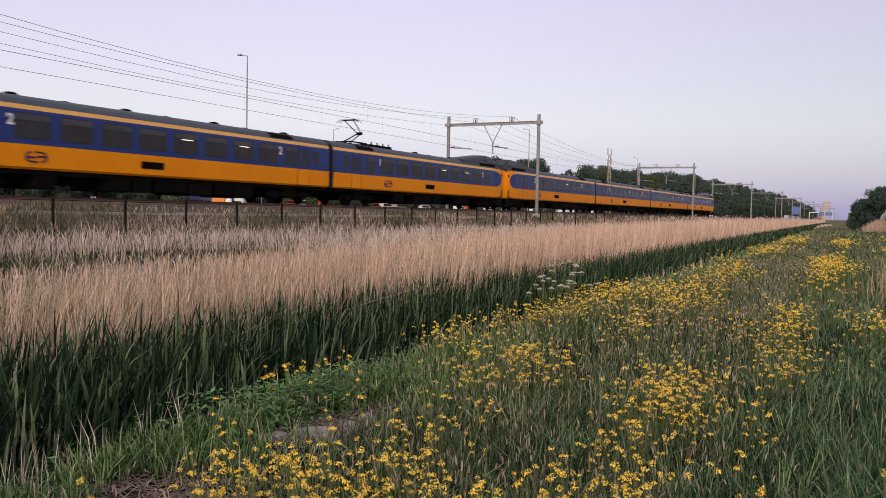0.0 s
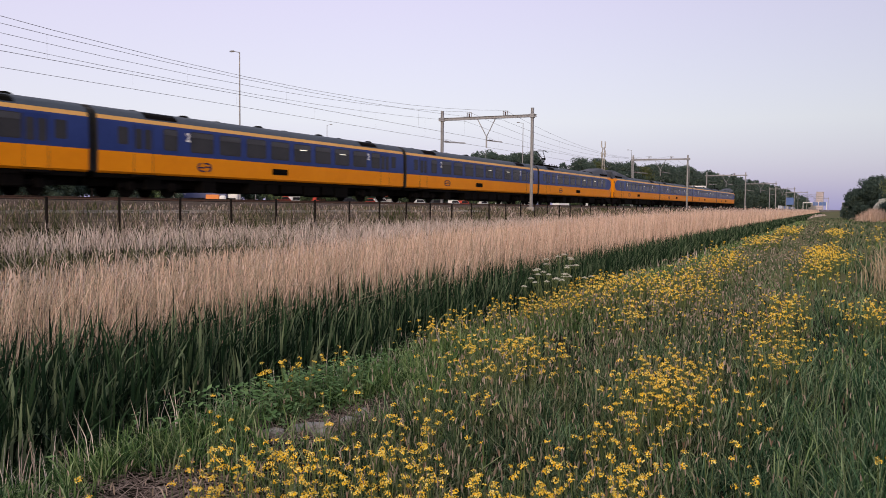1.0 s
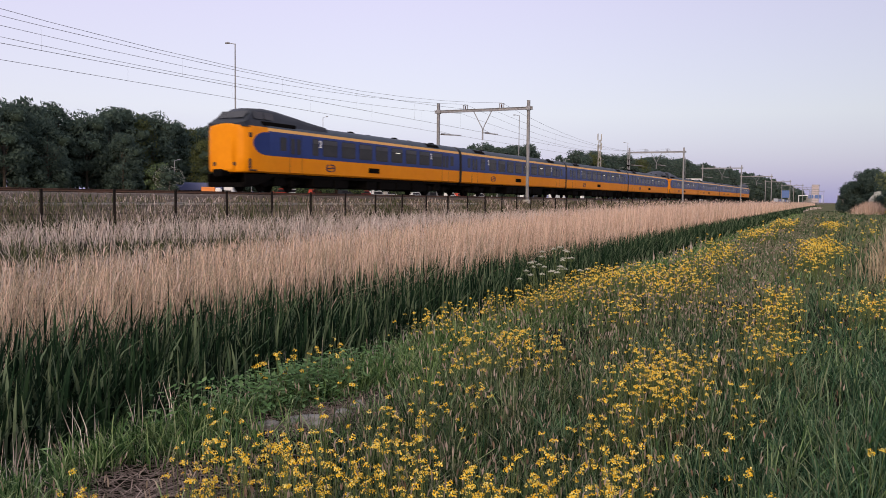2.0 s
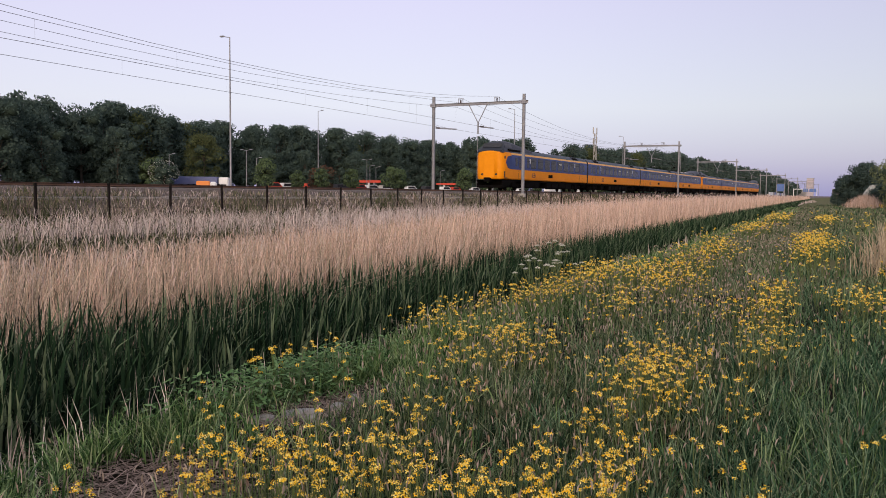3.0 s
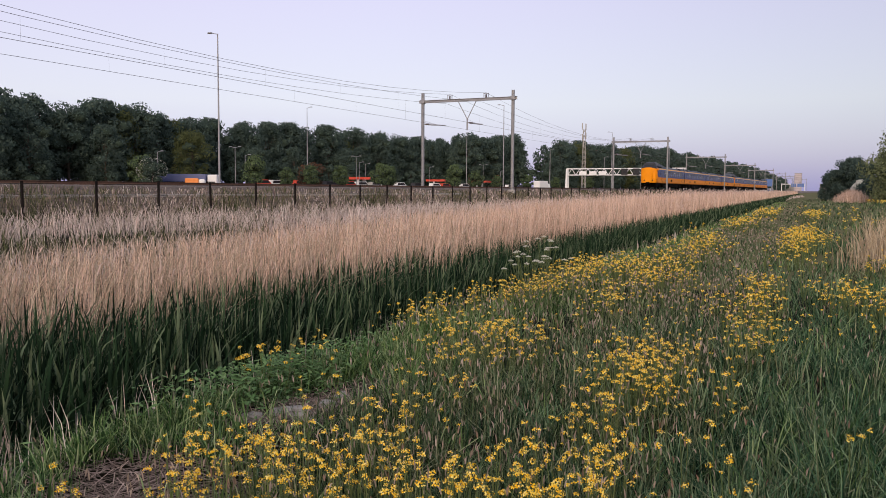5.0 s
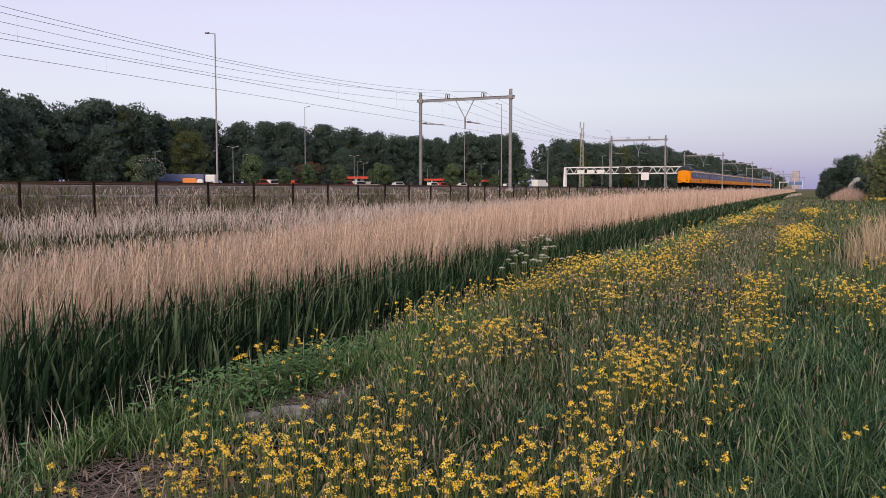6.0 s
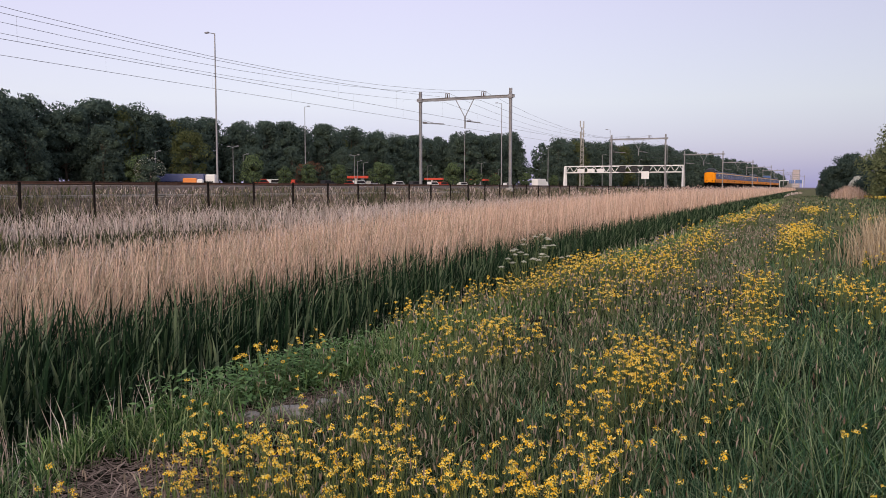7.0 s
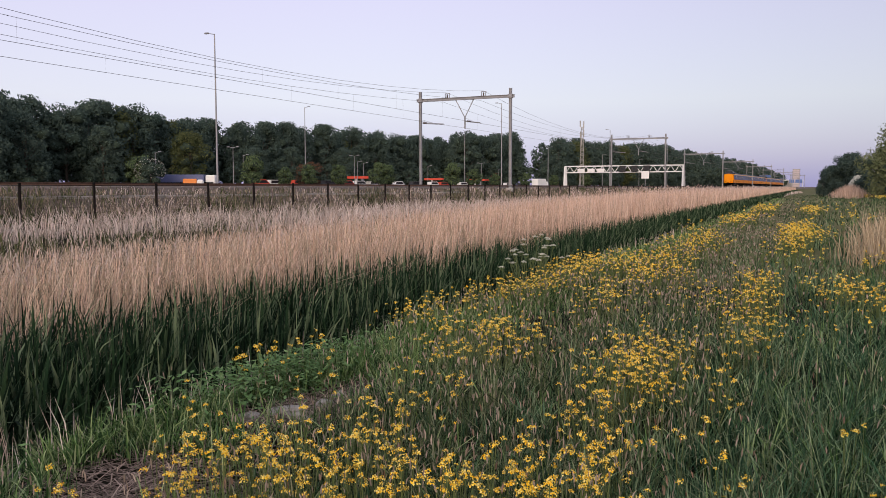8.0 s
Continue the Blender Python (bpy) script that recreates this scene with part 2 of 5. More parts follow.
def loft(bm, rings, caps=(True, True), closed=True):
    vs = [[bm.verts.new(p) for p in ring] for ring in rings]
    for a, b in zip(vs, vs[1:]):
        n = len(a)
        for i in range(n if closed else n - 1):
            j = (i + 1) % n
            bm.faces.new((a[i], a[j], b[j], b[i]))
    if caps[0]:
        bm.faces.new(vs[0][::-1])
    if caps[1]:
        bm.faces.new(vs[-1])
    return bm


def smooth(ob, angle=40):
    for p in ob.data.polygons:
        p.use_smooth = True
    ob.data.set_sharp_from_angle(angle=radians(angle))
    return ob


def raw_mesh(name, verts, loops, sizes, mat):
    """A mesh straight from arrays: vertices, the corners of all faces, and each face's number of corners."""
    me = bpy.data.meshes.new(name)
    me.vertices.add(len(verts))
    me.vertices.foreach_set("co", np.ascontiguousarray(verts, dtype=np.float32).ravel())
    me.loops.add(len(loops))
    me.loops.foreach_set("vertex_index", np.ascontiguousarray(loops, dtype=np.int32))
    me.polygons.add(len(sizes))
    starts = np.concatenate(([0], np.cumsum(sizes)[:-1])).astype(np.int32)
    me.polygons.foreach_set("loop_start", starts)
    me.polygons.foreach_set("loop_total", np.ascontiguousarray(sizes, dtype=np.int32))
    me.update(calc_edges=True)
    me.materials.append(mat)
    return me


def blade_arrays(root, height, width, bend, rng, tip=0.08, belly=0.8, azimuth=None):
    """Bent, tapered blades: five corners, a quad and a triangle each."""
    n = len(root)
    az = rng.uniform(0, 2 * np.pi, n) if azimuth is None else azimuth
    lean = np.stack([np.cos(az), np.sin(az), np.zeros(n)], 1)
    wa = rng.uniform(0, 2 * np.pi, n)
    side = np.stack([np.cos(wa), np.sin(wa), np.zeros(n)], 1) * (width / 2)[:, None]
    mid = root + lean * (bend * 0.3)[:, None]
    mid[:, 2] += height * 0.55
    top = root + lean * bend[:, None]
    top[:, 2] += height * (1 - 0.25 * np.clip(bend / np.maximum(height, 1e-3), 0, 1))
    v = np.stack([root - side * 0.8, root + side * 0.8, mid + side * belly, mid - side * belly, top], 1).reshape(-1, 3)
    k = np.arange(n)[:, None] * 5
    loops = (k + np.array([[0, 1, 2, 3, 3, 2, 4]])).ravel()
    return v, loops, np.tile([4, 3], n)


def arched_arrays(root, height, width, bend, rng, azimuth=None):
    """Blades that arch over towards azimuth: seven corners, two quads and a triangle each."""
    n = len(root)
    az = rng.uniform(0, 2 * np.pi, n) if azimuth is None else azimuth
    lean = np.stack([np.cos(az), np.sin(az), np.zeros(n)], 1)
    wa = az + np.pi / 2 + rng.normal(0, 0.6, n)
    side = np.stack([np.cos(wa), np.sin(wa), np.zeros(n)], 1) * (width / 2)[:, None]
    droop = 0.42 * np.clip(bend / np.maximum(height, 1e-3), 0, 1.2)
    cols = []
    for t, k in ((0.0, 0.75), (0.42, 1.0), (0.76, 0.7), (1.0, 0.0)):
        p = root + lean * (bend * t ** 1.8)[:, None]
        p[:, 2] += height * (t - droop * t ** 3.2)
        cols += [p - side * k, p + side * k] if k else [p]
    v = np.stack(cols, 1).reshape(-1, 3)
    k = np.arange(n)[:, None] * 7
    return v, (k + np.array([[0, 1, 3, 2, 2, 3, 5, 4, 4, 5, 6]])).ravel(), np.tile([4, 4, 3], n)


def joined(sets):
    vs, ls, ss, off = [], [], [], 0
    for v, l, s in sets:
        vs.append(v), ls.append(l + off), ss.append(s)
        off += len(v)
    return np.concatenate(vs), np.concatenate(ls), np.concatenate(ss)


# ---- the lie of the land ----
# y runs along the railway; the ditch and meadow turn 2.2 degrees to its left
DELTA = radians(2.18)
EYE_TRACK, FAR_TRACK, RAIL_Z = -31.1, -35.1, 1.88


def across(x, y):
    """Metres to the left of the meadow's line through the viewer."""
    return -(x * math.cos(DELTA) + y * math.sin(DELTA))


def ground_z(x, y):
    x, y = np.asarray(x, float), np.asarray(y, float)
    s = -(x * math.cos(DELTA) + y * math.sin(DELTA))
    field = np.interp(s, [-400, -30, -6, 3.0, 3.9, 4.6, 6.2, 7.6, 14, 24, 30], [0.3, 0.2, 0.05, 0.0, -0.04, -0.55, -0.62, -0.25, 0.0, 0.12, 0.2])
    rough_z = 0.04 * np.sin(x * 1.9 + np.sin(y * 0.8)) * np.cos(y * 1.3 + x * 0.4) + 0.03 * np.sin(x * 0.7 - y * 0.45)
    field = field + rough_z * np.clip((s + 60) / 50, 0, 1)
    d = -x
    bank = np.interp(d, [22.5, 25.2, 28.6, 29.2, 37.0, 37.6, 41.0, 44, 76, 96, 300, 3000], [-9, 0.25, 1.45, 1.5, 1.5, 1.45, 0.8, 0.75, 0.8, 1.9, 1.9, 1.0])
    return np.where(d > 25.2, bank, np.where(d > 22.5, np.maximum(field, bank), field))


def build_ground():
    def steps(parts):
        return np.concatenate([np.arange(a, b, st) for a, b, st in parts])
    xs = steps([(-3000, -400, 200), (-400, -100, 25), (-100, -44, 4), (-44, -16, 0.5), (-16, 6, 0.25), (6, 20, 1), (20, 100, 8), (100, 400, 50), (400, 3001, 200)])
    ys = steps([(-300, -20, 20), (-20, 0, 2), (0, 24, 0.3), (24, 60, 1), (60, 160, 4), (160, 600, 20), (600, 5000, 200)])
    gx, gy = np.meshgrid(xs, ys)
    v = np.stack([gx.ravel(), gy.ravel(), ground_z(gx, gy).ravel()], 1)
    i = np.arange((len(ys) - 1) * (len(xs) - 1))
    r, c = i // (len(xs) - 1), i % (len(xs) - 1)
    k = r * len(xs) + c
    loops = np.stack([k, k + 1, k + 1 + len(xs), k + len(xs)], 1).ravel()
    me = raw_mesh("ground", v, loops, np.full(len(i), 4), M_SHADED_SOIL)
    me.materials.append(M_BALLAST)
    me.materials.append(M_FARLAND)
    cx = (xs[c] + xs[c + 1]) / 2
    cy = (ys[r] + ys[r + 1]) / 2
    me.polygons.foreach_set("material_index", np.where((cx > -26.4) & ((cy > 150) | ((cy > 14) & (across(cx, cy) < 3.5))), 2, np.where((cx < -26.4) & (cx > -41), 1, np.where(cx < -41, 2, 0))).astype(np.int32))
    for p in me.polygons:
        p.use_smooth = True
    tagged(new("ground", me), "flat meadow soil with a ditch and a railway embankment", "ground", kind="structure")
    # water along the ditch
    bm = bmesh.new()
    rows = []
    for y in list(range(-20, 60, 4)) + list(range(60, 500, 20)):
        rows.append([((-s - y * math.sin(DELTA)) / math.cos(DELTA), y, -0.44) for s in (4.3, 5.0, 6.0, 7.2)])
    loft(bm, rows, (False, False), closed=False)
    tagged(part("water", bm, M_WATER), "dark still ditch water under the reeds", "water", kind="structure")


build_ground()


# ---- railway ----
def build_track():
    for cx in (EYE_TRACK, FAR_TRACK):
        tr = thing("railway_track", "rusty steel rails on concrete sleepers in ballast", "railway track", kind="structure")
        for sx in (-0.75, 0.75):
            bm = bmesh.new()
            box(bm, cx + sx - 0.036, cx + sx + 0.036, -120, 1500, RAIL_Z - 0.05, RAIL_Z)
            box(bm, cx + sx - 0.010, cx + sx + 0.010, -120, 1500, RAIL_Z - 0.14, RAIL_Z - 0.05)
            box(bm, cx + sx - 0.07, cx + sx + 0.07, -120, 1500, RAIL_Z - 0.16, RAIL_Z - 0.14)
            part("rail", bm, M_RUST, tr)
        first = None
        for i in range(150):
            m = pose(cx, -20 + i * 0.65, RAIL_Z - 0.26)
            if first is None:
                bm = bmesh.new()
                box(bm, -1.3, 1.3, -0.13, 0.13, -0.09, 0.10, 0.03)
                first = part("sleeper", bm, M_CONCRETE, tr)
                first.matrix_basis = m
            else:
                share("sleeper", first, m, tr)
    bm = bmesh.new()
    rng = np.random.default_rng(5)
    rings = []
    prof = [(-28.9, 1.45), (-29.4, 1.66), (-29.9, 1.74), (-36.3, 1.74), (-36.8, 1.66), (-37.3, 1.45)]
    for y in list(np.arange(-40, 110, 1.0)) + list(np.arange(110, 1500, 20.0)):
        rings.append([(x + rng.uniform(-0.05, 0.05), y, z + rng.uniform(-0.03, 0.03)) for x, z in prof])
    loft(bm, rings, (False, False), closed=False)
    tagged(part("ballast_bed", bm, M_BALLAST), "raised bed of grey brown ballast stones", "ballast", kind="structure")


build_track()


# ---- overhead line ----
PORTAL_Y, PORTAL_STEP = 73.3, 73.6
POST_R, POST_L, BEAM_Z = -28.4, -37.8, 10.12
WIRE_X = (-31.45, -35.3)


def build_portals():
    p = thing("catenary_portal", "galvanised steel overhead line portal spanning two tracks", "catenary portal", pose(0, PORTAL_Y, 0), "catenary portals along the railway")
    for x, top in ((POST_R, 10.85), (POST_L, 10.95)):
        bm = bmesh.new()
        for dx in (-0.12, 0.10):
            box(bm, x + dx, x + dx + 0.02, -0.11, 0.11, 0.9, top)
        box(bm, x - 0.10, x + 0.10, -0.012, 0.012, 0.9, top - 0.003)
        part("post", bm, M_GALV, p)
        bm = bmesh.new()
        box(bm, x - 0.3, x + 0.3, -0.3, 0.3, 0.7, 1.62, 0.04)
        part("foundation", bm, M_CONCRETE, p)
        bm = bmesh.new()
        box(bm, x - 0.22, x + 0.22, -0.18, 0.18, BEAM_Z - 0.2, BEAM_Z + 0.18, 0.03)
        part("bracket", bm, M_GALV, p)
    bm = bmesh.new()
    box(bm, POST_L - 0.4, POST_R + 0.4, -0.13, 0.13, BEAM_Z - 0.14, BEAM_Z - 0.12)
    box(bm, POST_L - 0.4, POST_R + 0.4, -0.13, 0.13, BEAM_Z + 0.10, BEAM_Z + 0.12)
    box(bm, POST_L - 0.4, POST_R + 0.4, -0.015, 0.015, BEAM_Z - 0.12, BEAM_Z + 0.10)
    part("beam", bm, M_GALV, p)
    bm = bmesh.new()
    tube(bm, (-33.99, 0, BEAM_Z - 0.14), (-33.04, 0, 8.3), 0.045)
    tube(bm, (-32.14, 0, BEAM_Z - 0.14), (-33.04, 0, 8.3), 0.045)
    part("hanger", bm, M_GALV, p)
    bm = bmesh.new()
    tube(bm, (-33.04, 0, 8.35), (-33.04, 0, 7.25), 0.08)
    part("drop_post", bm, M_GALV, p)
    for x in (-34.89, -31.12):
        bm = bmesh.new()
        for dx in (-0.24, 0.20):
            box(bm, x + dx, x + dx + 0.04, -0.04, 0.04, BEAM_Z + 0.12, BEAM_Z + 0.5)
        box(bm, x - 0.27, x + 0.27, -0.05, 0.05, BEAM_Z + 0.5, BEAM_Z + 0.55)
        part("feeder_stand", bm, M_GALV, p)
        bm = bmesh.new()
        for k in range(4):
            bmesh.ops.create_cone(bm, cap_ends=True, segments=10, radius1=0.09, radius2=0.05, depth=0.07, matrix=pose(x, 0, BEAM_Z + 0.18 + k * 0.08))
        part("insulator", bm, M_INSUL, p)
    for x0, x1 in ((POST_L + 0.15, WIRE_X[1]), (-32.96, WIRE_X[0])):
        bm = bmesh.new()
        tube(bm, (x0, 0, 7.95), (x1, 0, 7.78), 0.035)
        tube(bm, (x0, 0, 8.25), (x0 + (x1 - x0) * 0.6, 0, 7.86), 0.012, sides=5)
        tube(bm, (x0 + 0.5, 0, 7.85), (x1 + 0.1, 0, 7.70), 0.022, sides=6)
        part("cantilever", bm, M_GALV, p)
        bm = bmesh.new()
        for k in range(4):
            bmesh.ops.create_cone(bm, cap_ends=True, segments=10, radius1=0.085, radius2=0.085, depth=0.05, matrix=pose(x0 + 0.18 + k * 0.11, 0, 7.94 - k * 0.008, 0, 90, 0))
        part("cantilever_insulator", bm, M_INSUL, p)
    for i in (-2, -1, 1, 2, 3, 4, 5, 6, 7, 8):
        copy_thing(p, pose(0, PORTAL_Y + i * PORTAL_STEP, 0))


build_portals()


def wire(name, pts_of, y0, y1, label, r=0.013, sag=0.0, group="overhead wires"):
    """A run of wire from portal to portal that hangs by sag in each bay."""
    cu = bpy.data.curves.new(name, "CURVE")
    cu.dimensions, cu.bevel_depth, cu.bevel_resolution = "3D", r, 1
    sp = cu.splines.new("POLY")
    pts = []
    i = y0
    while i < y1:
        for k in range(12):
            t = k / 12
            x, z = pts_of
            pts.append((x, PORTAL_Y + (i + t) * PORTAL_STEP, z - sag * 4 * t * (1 - t)))
        i += 1
    sp.points.add(len(pts) - 1)
    for q, c in zip(sp.points, pts):
        q.co = (*c, 1)
    cu.materials.append(M_WIRE)
    return tagged(new(name, cu), label, "wire", group)


for wx in WIRE_X:
    wire("contact_wire", (wx, 7.70), -2, 8, "taut dark copper contact wire over the track", 0.011)
    wire("messenger_wire", (wx, 9.85), -2, 8, "sagging carrier wire above the contact wire", 0.010, sag=1.25)
    dr = thing("dropper_set", "thin vertical dropper wires between carrier and contact wire", "wire", group="overhead wires")
    for i in range(-1, 5):
        for k in range(1, 9):
            t = k / 9
            bm = bmesh.new()
            tube(bm, (wx, PORTAL_Y + (i + t) * PORTAL_STEP, 7.70), (wx, PORTAL_Y + (i + t) * PORTAL_STEP, 9.85 - 1.25 * 4 * t * (1 - t)), 0.0035, sides=4)
            part("dropper", bm, M_WIRE, dr)
for fx, fz, fs in ((-34.89, 10.72, 1.75), (-31.12, 10.72, 2.05)):
    wire("feeder_wire", (fx, fz), -2, 8, "slack aluminium feeder wire over the portals", 0.010, sag=fs)


# ---- fence at the foot of the embankment ----
def build_fence():
    f = thing("lineside_fence", "dark posts with wire mesh along the railway embankment", "fence")
    bm = bmesh.new()
    box(bm, -0.04, 0.04, -0.04, 0.04, 0, 1.62, 0.010)
    first = part("post", bm, M_FENCE, f)
    first.matrix_basis = pose(-24.5, 18.75 - 3.02 * 4, 0.22)
    rng = np.random.default_rng(3)
    for i in range(-3, 60):
        y = 18.75 + i * 3.02
        share("post", first, pose(-24.5, y, 0.22 + rng.uniform(-0.04, 0.04), rng.uniform(-1, 1), rng.uniform(-1.5, 1.5), 0), f)
    for z in (0.55, 0.95, 1.35, 1.72, 1.80):
        bm = bmesh.new()
        tube(bm, (-24.44, 0, z), (-24.44, 200, z + 0.02), 0.004 if z < 1.7 else 0.010, sides=4)
        part("fence_wire", bm, M_FENCE, f)


build_fence()


def build_trough():
    t = thing("cable_trough", "pale concrete cable trough along the railway embankment", "cable trough")
    bm = bmesh.new()
    box(bm, -28.3, -27.9, 0, 62, 1.0, 1.26, 0.02)
    part("body", bm, M_CONCRETE, t)
    bm = bmesh.new()
    box(bm, -0.22, 0.22, -0.485, 0.485, 0, 0.06, 0.012)
    lid = part("lid", bm, M_CONCRETE, t)
    lid.matrix_basis = pose(-28.1, 0.5, 1.26)
    for k in range(1, 61):
        share("lid", lid, pose(-28.1, 0.5 + k, 1.26 + 0.012 * math.sin(k * 2.3), 0, 0, 0.8 * math.sin(k * 1.7)), t)


build_trough()


# ---- train ----
PROFILE = [(1.30, 1.05), (1.41, 1.14), (1.44, 2.02), (1.42, 3.28), (1.38, 3.38), (1.345, 3.56), (1.18, 3.78), (0.80, 3.97), (0.0, 4.06)]
CAR = 26.75


def section(y, i0, i1, k=1.0):
    """The part of the car's outline from point i0 to i1, one side, at y."""
    return [(x * k, y, z) for x, z in PROFILE[i0:i1 + 1]]


def band(name, i0, i1, y0, y1, mat, parent, label=""):
    bm = bmesh.new()
    for sgn in (1, -1):
        a = [(x * sgn, y, z) for x, y, z in section(y0, i0, i1)]
        b = [(x * sgn, y, z) for x, y, z in section(y1, i0, i1)]
        loft(bm, [a, b] if sgn > 0 else [b, a], (False, False), closed=False)
    bmesh.ops.remove_doubles(bm, verts=bm.verts, dist=0.001)
    bmesh.ops.recalc_face_normals(bm, faces=bm.faces)
    return smooth(part(name, bm, mat, parent, label), 30)


def side_panel(bm, sgn, y0, y1, z0, z1, proud, r=0.0, thick=0.02):
    """A plate with rounded corners on the car's side."""
    x = 1.435 + proud
    pts = []
    for cy, cz, a0 in ((y1 - r, z1 - r, 0), (y0 + r, z1 - r, 90), (y0 + r, z0 + r, 180), (y1 - r, z0 + r, 270)):
        for k in range(4 if r else 1):
            a = radians(a0 + (30 * k if r else 0))
            pts.append((cy + r * math.cos(a), cz + r * math.sin(a)))
    inner = [((x - thick) * sgn, p, q) for p, q in pts]
    outer = [(x * sgn, p, q) for p, q in pts]
    loft(bm, [inner, outer])
    bmesh.ops.recalc_face_normals(bm, faces=bm.faces)


def bogie(car, y):
    bm = bmesh.new()
    for sx in (-1, 1):
        box(bm, sx * 0.98 - 0.07, sx * 0.98 + 0.07, -1.9, 1.9, 0.42, 0.66, 0.03)
        box(bm, sx * 1.05 - 0.14, sx * 1.05 + 0.14, -0.5, 0.5, 0.35, 0.92, 0.05)
        for wy in (-1.25, 1.25):
            box(bm, sx * 1.02 - 0.13, sx * 1.02 + 0.13, wy - 0.22, wy + 0.22, 0.3, 0.74, 0.05)
    box(bm, -0.9, 0.9, -0.35, 0.35, 0.4, 0.9)
    b = part("bogie", bm, M_UNDER, car)
    b.matrix_basis = pose(0, y, 0)
    bm = bmesh.new()
    for sx in (-0.75, 0.75):
        tube(bm, (sx - 0.065, 0, 0), (sx + 0.065, 0, 0), 0.46, sides=20)
    tube(bm, (-0.75, 0, 0), (0.75, 0, 0), 0.09, sides=8)
    w = part("wheelset", bm, M_UNDER, b)
    w.matrix_basis = pose(0, -1.25, 0.46)
    share("wheelset", w, pose(0, 1.25, 0.46), b)


def numeral(text, car, y, z, size, mat, name="class_numeral"):
    cu = bpy.data.curves.new(name, "FONT")
    cu.body, cu.size, cu.extrude, cu.align_x, cu.offset = text, size, 0.004, "CENTER", 0.02
    tmp = bpy.data.objects.new(name, cu)
    scene.collection.objects.link(tmp)
    me = bpy.data.meshes.new_from_object(tmp.evaluated_get(bpy.context.evaluated_depsgraph_get()))
    bpy.data.objects.remove(tmp)
    me.materials.clear()
    me.materials.append(mat)
    ob = new(name, me)
    ob.parent = car
    ob["label"] = "white class numeral"
    ob.matrix_basis = Matrix.Translation((1.462, y, z)) @ pose(0, 0, 0, 90, 0, 90)
    return ob


